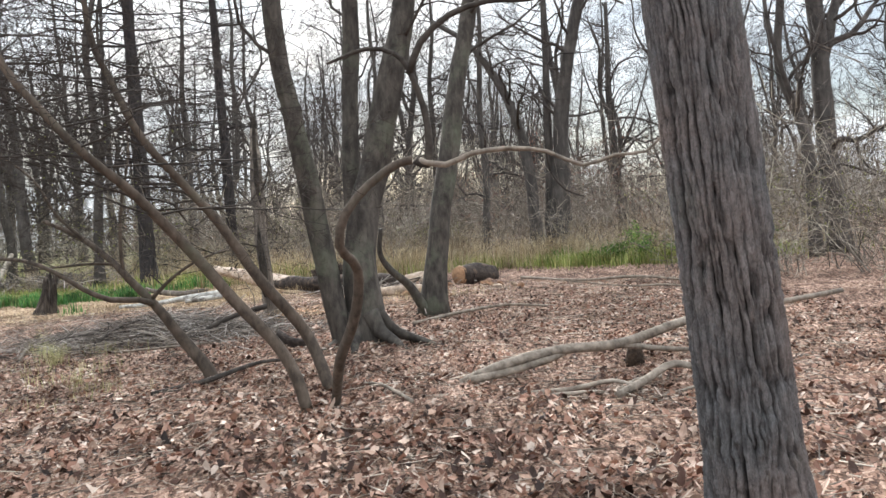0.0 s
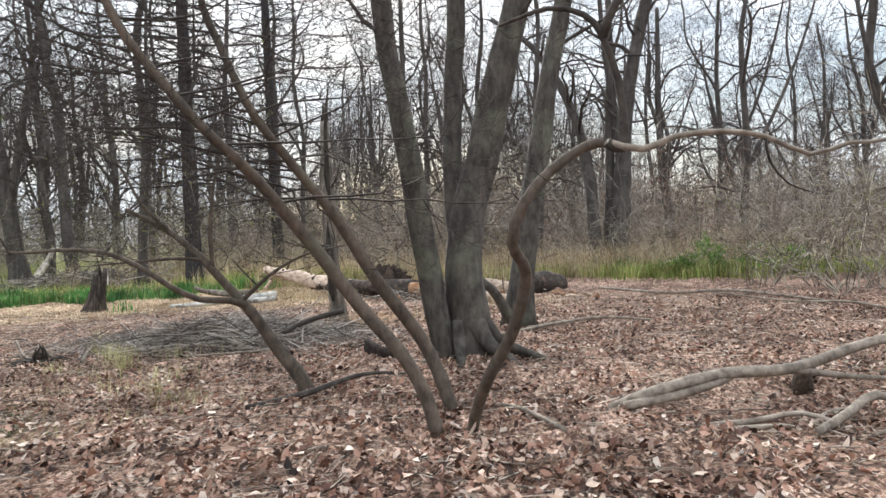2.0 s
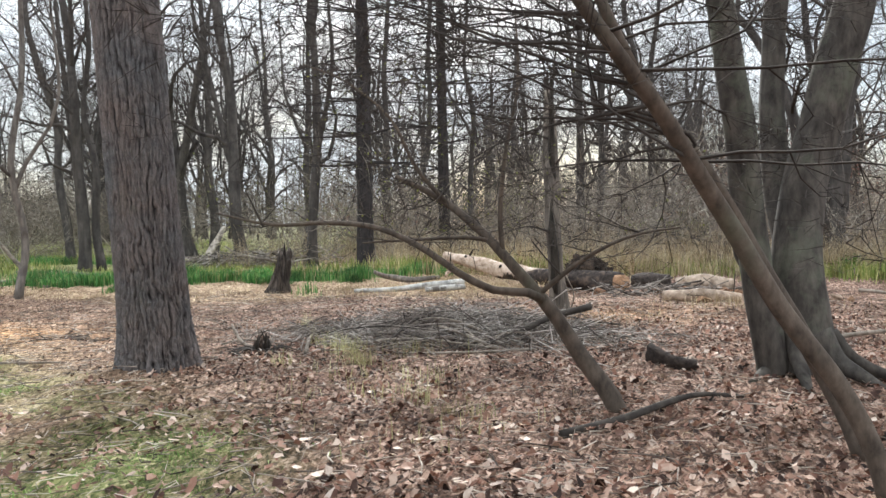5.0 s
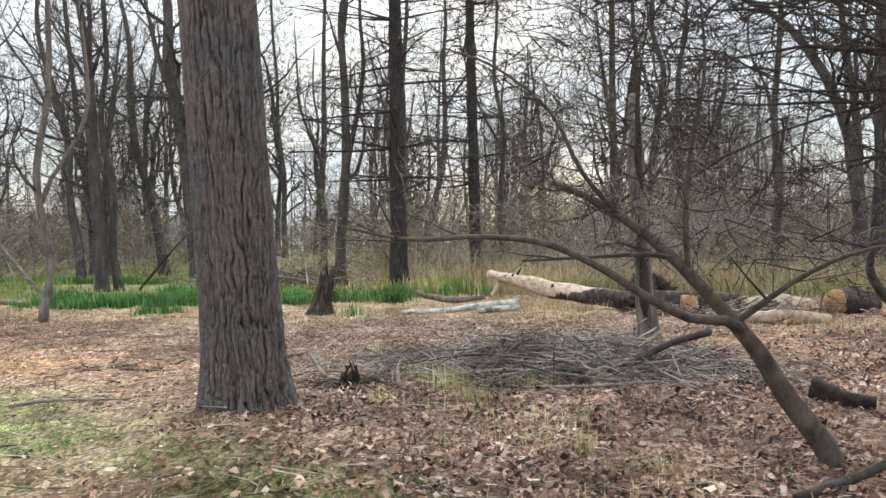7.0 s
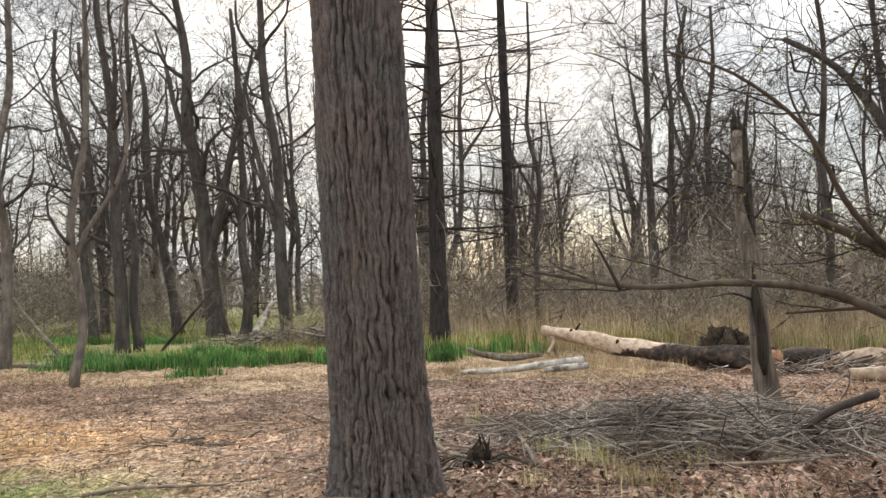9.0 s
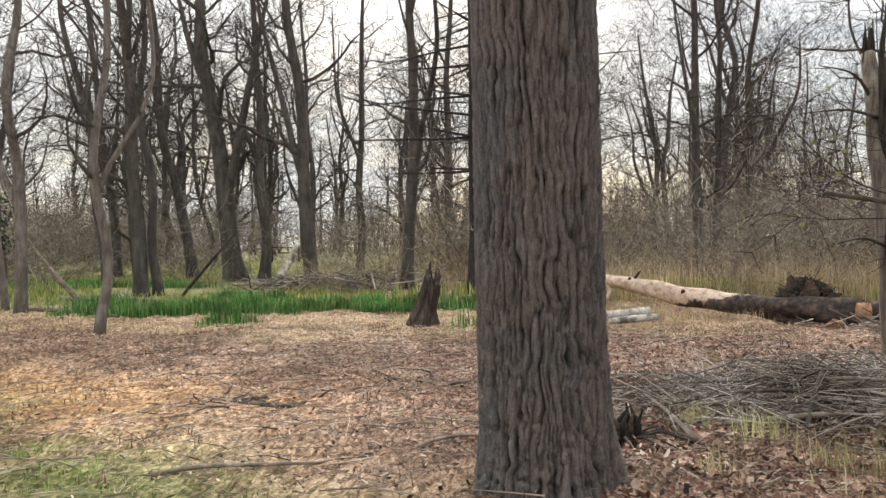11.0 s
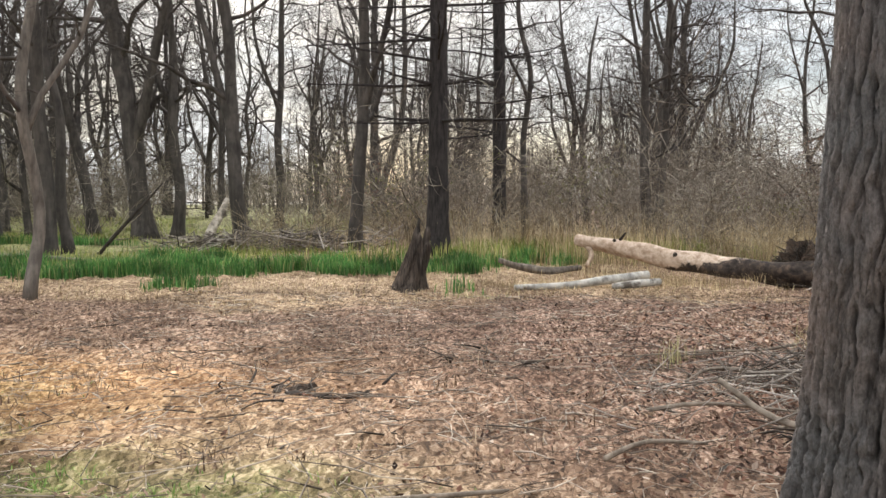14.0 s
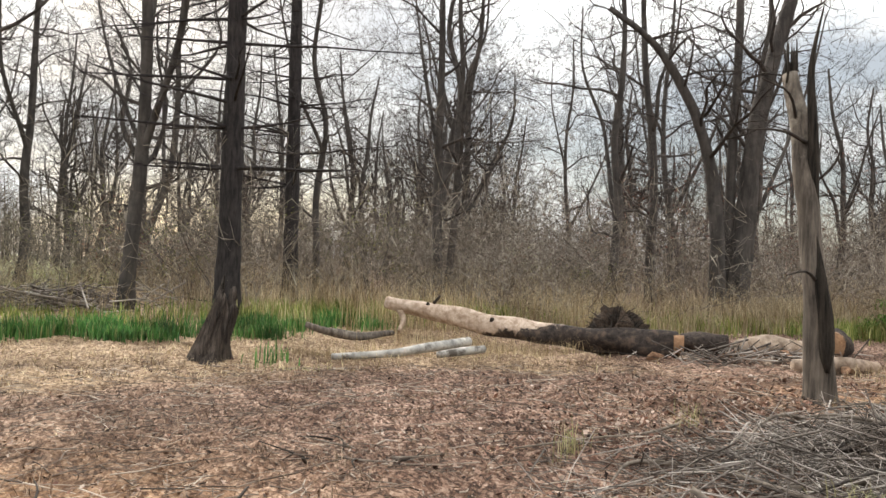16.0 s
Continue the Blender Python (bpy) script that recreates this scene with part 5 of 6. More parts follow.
# ---- standing wood behind the clearing ----
mids = [
    # x, y, radius, lean, height, style, first, label
    (-9.64, 25.1, 0.255, (0.0, 0.0), 15, "pine", 0.22, "straight dark conifer trunk with bare level branches"),
    (-8.1, 29.5, 0.21, (-0.01, 0.0), 15, "pine", 0.22, "straight dark conifer trunk with bare level branches"),
    (-11.8, 26.4, 0.17, (0.035, 0.0), 13, "broad", 0.3, "slender dark bare trunk at the edge of the wet ground"),
    (-20.9, 35.1, 0.40, (-0.13, 0.0), 15, "broad", 0.28, "thick bare trunk leaning over the wet meadow"),
    (-19.9, 35.6, 0.22, (-0.04, 0.0), 14, "broad", 0.35, "bare trunk beside a thick leaning tree"),
    (-15.55, 29.4, 0.23, (-0.07, 0.0), 14, "broad", 0.33, "bare straight trunk behind the green reeds"),
    (-19.3, 25.7, 0.20, (-0.07, 0.0), 13, "broad", 0.3, "bare trunk with a swollen foot in the reeds"),
    (-19.1, 26.3, 0.14, (-0.05, 0.02), 12, "broad", 0.35, "slender bare trunk in the reeds"),
    (-14.85, 17.15, 0.085, (-0.02, 0.0), 10, "broad", 0.32, "thin young bare tree on the litter edge"),
    (-19.9, 21.2, 0.085, (-0.02, 0.0), 10, "broad", 0.35, "thin young bare tree on the litter edge"),
    (-19.3, 20.9, 0.14, (-0.01, 0.0), 11, "broad", 0.35, "young grey bare tree on the litter edge"),
    (9.8, 45.7, 0.30, (-0.02, 0.0), 13, "broad", 0.25, "bare spreading tree beyond the undergrowth"),
    (-3.4, 31.8, 0.17, (0.0, 0.0), 13, "broad", 0.25, "bare upright tree in the undergrowth"),
    (-3.0, 32.6, 0.14, (0.03, 0.0), 12, "broad", 0.25, "bare upright tree in the undergrowth"),
    (-7.3, 30.5, 0.11, (-0.01, 0.0), 11, "broad", 0.3, "thin bare tree in the undergrowth"),
    (1.2, 29.5, 0.15, (0.0, 0.0), 11, "broad", 0.25, "bare tree in the undergrowth"),
    (10.3, 21.4, 0.30, (-0.04, 0.0), 14, "broad", 0.2, "stout vine-hung bare tree"),
    (9.3, 20.6, 0.16, (-0.08, 0.0), 11, "broad", 0.25, "slender bare tree beside a stout one"),
    (-25.5, 33.5, 0.2, (-0.14, 0.0), 13, "broad", 0.35, "leaning bare trunk in the far meadow"),
    (-24.0, 37.5, 0.24, (-0.16, 0.0), 14, "broad", 0.3, "leaning bare trunk in the far meadow"),
    (-28.0, 38.0, 0.22, (-0.10, 0.0), 14, "broad", 0.3, "bare trunk in the far meadow"),
    (-13.2, 41.0, 0.22, (0.02, 0.0), 14, "broad", 0.3, "bare tree beyond the undergrowth"),
    (-17.5, 41.0, 0.2, (0.03, 0.0), 14, "broad", 0.3, "bare tree beyond the undergrowth"),
    (-2.0, 38.0, 0.2, (0.05, 0.0), 13, "broad", 0.3, "bare tree beyond the undergrowth"),
    (5.0, 34.0, 0.2, (-0.05, 0.0), 13, "broad", 0.3, "bare tree beyond the undergrowth"),
]
for k, (x, y, r, lean, h, style, first, label) in enumerate(mids):
    pine = style == "pine"
    tree("tree", label, up_from(x, y, lean, h, 0.0 if pine else np.random.RandomState(k).uniform(-0.25, 0.25)), r, r * (0.45 if pine else 0.35), M_PINE_FAR if pine else (M_FAR if y > 24 or x > 0 else M_YOUNG),
         M_PINE_FAR if pine else M_FAR_TWIG, 200 + k, 12, first if pine else max(0.2, first - 0.07), 4.4 if pine else 3.4, 0.5, 0.08, "bare trees round the clearing", style, 12, 0.08, 0.45 if y > 24 or x > 0 else 0.15, 3, "tree", 2, 0.30, 1.0, 0.0050, 0.020, 0 if pine else (2 if r >= 0.22 else 1))

# A clump of three at the edge of the undergrowth, one of them arching over.
tree("tree", "bare tree arching over with a crooked hanging top", [(2.82, 26.46, 0.1), (2.71, 26.43, 2.59), (2.51, 26.45, 4.07), (2.13, 26.51, 5.32), (1.59, 26.63, 6.42), (0.83, 26.79, 7.44), (-0.21, 27.04, 8.22)], 0.23, 0.07, M_FAR, M_TWIG, 380, 9, 0.45, 2.6, 0.42, -0.02, "bare trees round the clearing", "broad", 12, 0.12, 0.45, 3, "tree", 2, 0.3, 1.0, 0.0045, 0.012)
tree("tree", "stout bare tree leaning out of a clump", [(3.56, 26.79, 0.1), (3.73, 26.69, 2.64), (3.9, 26.59, 4.93), (4.27, 26.45, 6.93), (4.73, 26.3, 8.77), (5.4, 26.1, 11.5)], 0.33, 0.12, M_FAR, M_FAR_TWIG, 381, 12, 0.35, 2.8, 0.36, 0.06, "bare trees round the clearing", "broad", 12, 0.12, 0.4, 3, "tree", 2, 0.28, 1.0, 0.0045, 0.012)
tree("tree", "slim straight bare trunk in a clump", [(3.25, 27.05, 0.1), (3.40, 26.94, 2.65), (3.45, 26.9, 4.95), (3.52, 26.83, 7.26), (3.55, 26.8, 11.0)], 0.17, 0.08, M_FAR, M_FAR_TWIG, 382, 10, 0.4, 2.2, 0.4, 0.06, "bare trees round the clearing", "broad", 10, 0.1, 0.4, 3, "tree", 2, 0.28, 1.0, 0.0045, 0.012)

# Trunk beside the way, at the edge of the needle bed.
tree("tree", "leaning straw-coloured trunk foot at the edge of the path", [(-11.85, 10.5, -0.1), (-12.04, 10.55, 0.7), (-12.45, 10.7, 2.0), (-13.9, 11.2, 6.5)], 0.15, 0.06, M_STRAWBARK, M_TWIG, 390, 7, 0.5, 1.8)

# Farther woods: a few bare trees, each copied.
variants = []
for k in range(6):
    rg = np.random.RandomState(500 + k)
    lean = (rg.uniform(-0.06, 0.06), rg.uniform(-0.04, 0.04))
    variants.append(tree("tree", "bare grey tree in the far woods", up_from(-4.0 + 7 * k - 20, 58 + 4 * (k % 3), lean, 14 + 2 * rg.uniform(-1, 1), rg.uniform(-0.9, 0.9)), rg.uniform(0.16, 0.26), 0.05, M_FAR, M_FAR_TWIG, 510 + k, 10, 0.16, 3.8, 0.6, 0.10, "far woods", "broad", 8, 0.06, 0.3, 2, "tree", 3, 0.30, 1.0, 0.008, 0.030, 2))
rg = np.random.RandomState(77)
count = 0
while count < 110:
    a, d = rg.uniform(-62, 62), 36 + 52 * rg.uniform(0, 1) ** 0.8
    x, y = -4.7 + d * math.sin(radians(a)), 3 + d * math.cos(radians(a))
    src = variants[count % 6]
    s_ = rg.uniform(0.75, 1.2)
    copy = copy_thing(src, Matrix.Translation((x, y, float(gz(x, y)))) @ Matrix.Rotation(rg.uniform(0, 6.28), 4, "Z"))
    copy.scale = (s_, s_, s_ * rg.uniform(0.85, 1.1))
    count += 1
# Woods behind the camera.
for k in range(8):
    x, y = rg.uniform(-22, 14), rg.uniform(-22, -7)
    copy_thing(variants[k % 6], Matrix.Translation((x, y, float(gz(x, y)))) @ Matrix.Rotation(rg.uniform(0, 6.28), 4, "Z"))


def replicate(soup, arrays, places, rg, lo=0.7, hi=1.3):
    v, q, t = arrays
    for x, y in places:
        a, s_ = rg.uniform(0, 6.28), rg.uniform(lo, hi)
        c, s = math.cos(a), math.sin(a)
        w = v @ np.array([[c, s, 0], [-s, c, 0], [0, 0, 1]]) * (s_, s_, s_ * rg.uniform(0.85, 1.15))
        soup.add(w + (x, y, float(gz(x, y))), q, t)


# Brown undergrowth of wiry shrubs and dead stalks.
bushes = []
for k in range(5):
    rb = np.random.RandomState(600 + k)
    segs = []
    for j in range(9):
        a = rb.uniform(0, 6.28)
        grow(rb, segs, (0.25 * math.cos(a), 0.25 * math.sin(a), -0.05), (0.8 * math.cos(a), 0.8 * math.sin(a), 1.0), rb.uniform(1.2, 2.6), 0.011, 1, 0.04, 0.27, 2, 1.0, 0.55, 3)
    sb = Soup()
    add_segs(sb, [(*g[:6], max(g[6], 0.0045), max(g[7], 0.0035)) for g in segs], 0.03, 0.0085)
    bushes.append(sb.arrays())
rg = np.random.RandomState(88)
under = Soup()
spots = []
for k in range(22):
    spots.append((rg.uniform(5.2, 11.5), rg.uniform(13.5, 21)))
while len(spots) < 330:
    x, y = rg.uniform(-42, 28), 24 + 28 * rg.uniform(0, 1) ** 1.3
    if x > 0.5 and rg.uniform() < 0.35:
        continue
    if x > 4 and rg.uniform() < 0.3:
        y = rg.uniform(19.5, 26)
    edge = 27.5 if x < -13 else (26.2 if x < -6 else 23.6)
    if y < edge and not x > 6.5:
        continue
    if x < -14 and y < 33 + 3 * math.sin(x):
        continue
    if abs(math.atan2(x + 4.7, y - 4)) > 0.98:
        continue
    spots.append((x, y))
for k in range(5):
    replicate(under, bushes[k], spots[k::5], rg, 0.6, 1.5)
rg = np.random.RandomState(93)
for k in range(4):
    rb = np.random.RandomState(640 + k)
    segs = []
    for j in range(8):
        a = rb.uniform(0, 6.28)
        grow(rb, segs, (0.4 * math.cos(a), 0.4 * math.sin(a), -0.1), (0.7 * math.cos(a), 0.7 * math.sin(a), 1.0), rb.uniform(2.2, 4.2), 0.022, 0, 0.03, 0.24, 2, 1.0, 0.5, 2, 0.009)
    sb = Soup()
    add_segs(sb, segs, 0.03, 0.021)
    places = []
    while len(places) < 66:
        x, y = rg.uniform(-60, 45), 33 + 38 * rg.uniform(0, 1) ** 1.1
        if abs(math.atan2(x + 4.7, y - 4)) > 0.98 or (-30 < x < -14 and y < 41 + 2 * math.sin(x)):
            continue
        places.append((x, y))
    replicate(under, sb.arrays(), places, rg, 0.9, 1.6)
tagged(new("undergrowth", under.mesh("undergrowth", M_BRUSH)), "dense brown thicket of wiry bare shrubs", "undergrowth", kind="stuff")

# Woods too far off to tell tree from tree.
rg = np.random.RandomState(90)
far = Soup()
n = 1100
a, d = np.radians(rg.uniform(-75, 75, n)), rg.uniform(80, 150, n)
x, y = -4.7 + d * np.sin(a), 3 + d * np.cos(a)
h = rg.uniform(3, 12, n)
p = np.stack([x, y, gz(x, y) - 0.1], -1)
tip = p + np.stack([rg.normal(0, 1.3, n), rg.normal(0, 1.3, n), h], -1)
sticks(far, p, tip, rg.uniform(0.05, 0.16, n), np.full(n, 0.02), 3)
for _ in range(22):
    f = rg.uniform(0.05, 0.95, n)[:, None]
    q = p + (tip - p) * f
    sticks(far, q, q + rg.normal(0, 1, (n, 3)) * (1.5, 1.5, 0.9) + (0, 0, 0.8), np.full(n, 0.04), np.full(n, 0.012), 3)
tagged(new("far_woods", far.mesh("far_woods", M_FAR_TWIG)), "dense bare grey woods in the distance", "woods", kind="stuff")

rg = np.random.RandomState(89)
n = 15000
x = rg.uniform(-15, 12, n)
y = 22.8 + 8 * rg.uniform(0, 1, n) ** 1.6
keep = (y > np.where(x < -6.5, 25.2, 22.6) + 0.5 * wob(x, y, 1.5)) & (wob(x, y, 0.8, 3) > -0.45)
x, y = x[keep], y[keep]
n = len(x)
h = (0.3 + 1.3 * rg.uniform(0, 1, n) ** 1.7) * (0.7 + 0.3 * sm(22, 27, y))
stalk = Soup()
p = np.stack([x, y, gz(x, y) - 0.02], -1)
tip = p + np.stack([rg.normal(0, 0.13, n) * h, rg.normal(0, 0.13, n) * h, h], -1)
knee = p + (tip - p) * 0.55
tip = tip + np.stack([rg.normal(0, 0.30, n) * h, rg.normal(0, 0.30, n) * h, -rg.uniform(0, 0.30, n) * h], -1)
r = rg.uniform(0.0025, 0.006, n)
sticks(stalk, p, knee, r, r * 0.8, 3)
sticks(stalk, knee, tip, r * 0.8, np.full(n, 0.0015), 3)
tagged(new("dead_stalks", stalk.mesh("dead_stalks", M_STALK)), "tall dry brown weed stalks behind the fallen trunk", "weeds", kind="stuff")


# ---- grass, reeds, litter ----
def blades(soup, x, y, h, w, bend, rg):
    """Narrow leaves that rise and bow over: two quads each."""
    n = len(x)
    a = rg.uniform(0, 6.28, n)
    d = np.stack([np.cos(a), np.sin(a), np.zeros(n)], -1)
    e = np.stack([-np.sin(a), np.cos(a), np.zeros(n)], -1)
    p = np.stack([x, y, gz(x, y) - 0.02], -1)
    up = np.array((0, 0, 1.0))
    m = p + up * (h * 0.6)[:, None] + d * (h * bend * 0.3)[:, None]
    t = p + up * (h * (1 - 0.35 * bend))[:, None] + d * (h * bend)[:, None]
    w = w[:, None]
    v = np.stack([p - e * w, p + e * w, m + e * w * 0.8, m - e * w * 0.8, t + e * w * 0.12, t - e * w * 0.12], 1)
    b = np.arange(n)[:, None] * 6
    soup.add(v.reshape(-1, 3), np.vstack([b + [0, 1, 2, 3], b + [3, 2, 4, 5]]))


rg = np.random.RandomState(301)
reeds = Soup()
n = 60000
x, y = rg.uniform(-30, -7.2, n), rg.uniform(19.8, 25.5, n)
front = 20.6 + 0.10 * (x + 15) + 1.0 * wob(x, y, 0.45, 2)
dens = sm(-0.05, 0.35, wob(x * 1.6, y * 2.6, 0.9, 7)) * (0.35 + 0.65 * sm(-0.2, 0.3, wob(x, y * 1.5, 2.2, 1))) * sm(0, 0.7, y - front) * sm(25.4, 24.4, y + 0.5 * wob(x, y, 1, 3) - 0.12 * (x + 12)) * np.where(x > -10.2, 0.45, 1.0)
keep = rg.uniform(0, 1, n) < dens * 0.06
x, y = x[keep], y[keep]
blades(reeds, x, y, rg.uniform(0.12, 0.46, len(x)), rg.uniform(0.006, 0.012, len(x)), rg.uniform(0.05, 0.6, len(x)), rg)
for cx, cy, sx, sy, num in ((-15.6, 20.9, 0.85, 0.35, 2600), (-14.4, 21.6, 0.6, 0.4, 1500), (-13.4, 18.9, 0.20, 0.14, 380), (-14.4, 22.9, 0.4, 0.3, 800), (-15.6, 23.6, 0.5, 0.3, 800), (-12.3, 21.5, 0.6, 0.30, 1900), (-11.4, 22.0, 0.35, 0.25, 900), (-8.9, 22.3, 0.45, 0.4, 900), (-10.2, 22.2, 0.4, 0.4, 700), (-17.8, 22.0, 0.7, 0.5, 1300), (-7.5, 23.4, 0.4, 0.3, 500), (-25.5, 30.5, 3.0, 1.0, 2500), (-9.0, 18.6, 0.10, 0.08, 40)):
    tx, ty = rg.normal(cx, sx * 1.1, 7), rg.normal(cy, sy * 1.2, 7)
    pick = rg.randint(0, 7, num)
    x, y = tx[pick] + rg.normal(0, 0.13 + 0.18 * sx, num), ty[pick] + rg.normal(0, 0.10 + 0.16 * sy, num)
    tall = 0.55 + 0.45 * np.exp(-((x - cx) ** 2 / (3 * sx * sx) + (y - cy) ** 2 / (3 * sy * sy)))
    blades(reeds, x, y, rg.uniform(0.24, 0.50, num) * tall, rg.uniform(0.006, 0.012, num), rg.uniform(0.05, 0.5, num), rg)
tagged(new("reeds", reeds.mesh("reeds", M_REED)), "fresh dark green reed blades in wet ground", "reeds", kind="stuff")

meadow = Soup()
n = 34000
x, y = rg.uniform(-32, -10, n), 22 + 22 * rg.uniform(0, 1, n) ** 1.3
keep = (rg.uniform(0, 1, n) < sm(-0.5, 0.3, wob(x, y, 0.5, 9))) & (y < np.where(x > -14, 26.5, 60))
x, y = x[keep], y[keep]
blades(meadow, x, y, rg.uniform(0.08, 0.30, len(x)), rg.uniform(0.007, 0.013, len(x)), rg.uniform(0.1, 0.7, len(x)), rg)
for cx, cy, sx, sy, num in ((5.4, 22.6, 0.9, 0.6, 2600), (3.6, 22.8, 0.8, 0.5, 1300), (8.2, 22.3, 1.2, 0.6, 1800), (0.3, 24.0, 2.0, 0.8, 1500), (-7.6, 24.8, 1.5, 0.7, 2400), (-4.5, 25.2, 2.0, 0.8, 1500)):
    x, y = rg.normal(cx, sx, num), rg.normal(cy, sy, num)
    blades(meadow, x, y, rg.uniform(0.15, 0.5, num), rg.uniform(0.007, 0.013, num), rg.uniform(0.1, 0.6, num), rg)
tagged(new("meadow_grass", meadow.mesh("meadow_grass", M_MEADOW)), "patchy yellow-green spring grass among dead stalks", "grass", kind="stuff")

straw = Soup()
n = 30000
x, y = rg.uniform(-24, -2, n), rg.uniform(10.5, 23, n)
cs_, cg_, cn_ = cover(x, y)
keep = rg.uniform(0, 1, n) < cs_ * 0.8
x, y = x[keep], y[keep]
blades(straw, x, y, np.where(y > 17, rg.uniform(0.04, 0.16, len(x)), rg.uniform(0.015, 0.05, len(x))), rg.uniform(0.0025, 0.006, len(x)), np.where(y > 17, rg.uniform(0.5, 1.5, len(x)), rg.uniform(1.5, 2.7, len(x))), rg)
for cx, cy, sx, sy, num, hh in ((-8.1, 19.3, 0.5, 0.2, 260, 0.2), (-7.0, 19.9, 0.5, 0.2, 240, 0.22), (-4.8, 20.0, 0.9, 0.15, 300, 0.35), (-5.9, 21.2, 0.5, 0.2, 300, 0.3), (-6.9, 22.0, 0.4, 0.3, 200, 0.35), (-5.2, 20.6, 0.5, 0.15, 200, 0.25), (-0.6, 16.6, 0.7, 0.3, 320, 0.35), (-2.9, 14.2, 0.5, 0.3, 200, 0.3)):
    x, y = rg.normal(cx, sx, num), rg.normal(cy, sy, num)
    blades(straw, x, y, rg.uniform(0.4, 1.0, num) * hh, rg.uniform(0.002, 0.004, num), rg.uniform(0.05, 0.8, num), rg)
n = 9000
x, y = rg.uniform(-9, 6, n), 21.6 + 4.5 * rg.uniform(0, 1, n)
keep = (y > 22.9 - 0.25 * (x + 6.5) * (x > -6.5) * (x < -2)) & (wob(x, y, 1.3, 4) > -0.3)
x, y = x[keep], y[keep]
blades(straw, x, y, rg.uniform(0.25, 0.95, len(x)), rg.uniform(0.003, 0.006, len(x)), rg.uniform(0.05, 0.5, len(x)), rg)
tagged(new("dead_grass", straw.mesh("dead_grass", M_STRAW)), "flattened pale straw-coloured dead grass", "grass", kind="stuff")

tufts = Soup()
rt = np.random.RandomState(311)
for cx, cy, sx, sy, num, hh in ((-6.05, 11.5, 0.10, 0.08, 70, 0.32), (-5.65, 11.1, 0.10, 0.08, 80, 0.34), (-6.1, 10.2, 0.07, 0.06, 40, 0.24), (-5.25, 10.25, 0.07, 0.06, 45, 0.26), (-4.35, 8.85, 0.08, 0.06, 40, 0.24), (-4.05, 8.5, 0.08, 0.06, 40, 0.24), (-3.8, 8.5, 0.07, 0.06, 30, 0.2), (-5.43, 10.5, 0.12, 0.1, 60, 0.3), (-4.6, 9.2, 0.25, 0.15, 60, 0.22), (-7.0, 13.3, 0.08, 0.06, 40, 0.35), (-5.6, 14.0, 0.1, 0.08, 40, 0.3), (-8.65, 18.0, 0.15, 0.08, 90, 0.12), (-5.1, 9.9, 0.25, 0.2, 50, 0.28), (-4.4, 9.6, 0.15, 0.15, 30, 0.28), (-5.5, 8.9, 0.2, 0.2, 30, 0.22), (-4.9, 11.0, 0.25, 0.15, 50, 0.32), (-3.7, 8.3, 0.3, 0.25, 40, 0.2), (-4.2, 7.6, 0.3, 0.2, 35, 0.2)):
    blades(tufts, rt.normal(cx, sx, num), rt.normal(cy, sy, num), rt.uniform(0.4, 1.0, num) * hh, rt.uniform(0.002, 0.0045, num), rt.uniform(0.05, 0.7, num), rt)
tagged(new("grass_tufts", tufts.mesh("grass_tufts", M_TUFT)), "sparse upright tufts of pale yellow-green grass", "grass", kind="stuff")

weeds = Soup()
for k in range(420):
    cx, cy = rg.uniform(-16, -4), rg.uniform(9.5, 19)
    if rg.uniform() < 0.35:
        cx, cy = rg.uniform(-7, 4), rg.uniform(7.5, 17)
    num = rg.randint(8, 26)
    w_ = rg.uniform(0.05, 0.16)
    x, y = rg.normal(cx, w_, num), rg.normal(cy, w_, num)
    blades(weeds, x, y, rg.uniform(0.04, 0.16, num), rg.uniform(0.002, 0.005, num), rg.uniform(0.3, 1.7, num), rg)
tagged(new("dead_weeds", weeds.mesh("dead_weeds", M_WEED)), "small brown tufts of withered weeds", "weeds", kind="stuff")

moss = Soup()
n = 80000
x, y = rg.uniform(-16, -4.5, n), rg.uniform(5.0, 13.5, n)
cs_, cg_, cn_ = cover(x, y)
keep = rg.uniform(0, 1, n) < cg_ ** 1.5
x, y = x[keep], y[keep]
blades(moss, x, y, rg.uniform(0.02, 0.07, len(x)), rg.uniform(0.002, 0.0045, len(x)), rg.uniform(0.3, 1.6, len(x)), rg)
tagged(new("short_grass", moss.mesh("short_grass", M_MOSS)), "thin patches of short green grass on litter", "grass", kind="stuff")


def leaf_shape(rg):
    """One dry lobed leaf, curled and folded, about a unit long."""
    u = np.array([0, 0.3, 0.62, 1.0]) + np.array([0, 0.06, 0.06, 0]) * rg.uniform(-1, 1, 4)
    wl, wr = np.array([0.10, 0.34, 0.36, 0.05]) * rg.uniform(0.45, 1.35, 4), np.array([0.10, 0.34, 0.36, 0.05]) * rg.uniform(0.45, 1.35, 4)
    curl, fold, twist = rg.uniform(-0.7, 1.0), rg.uniform(-0.1, 0.9), rg.uniform(-0.6, 0.6)
    mid = np.stack([u - 0.5, rg.normal(0, 0.04, 4), curl * (u - 0.5) ** 2 * 1.3], -1)
    left, right = mid.copy(), mid.copy()
    left += np.stack([rg.normal(0, 0.07, 4), wl, wl * (fold + twist * (u - 0.5))], -1)
    right += np.stack([rg.normal(0, 0.07, 4), -wr, wr * (fold - twist * (u - 0.5))], -1)
    v = np.concatenate([left, mid, right])
    q = [(i, i + 4, i + 5, i + 1) for i in range(3)] + [(i + 4, i + 8, i + 9, i + 5) for i in range(3)]
    return v, np.array(q)


shapes = [leaf_shape(np.random.RandomState(700 + k)) for k in range(16)]


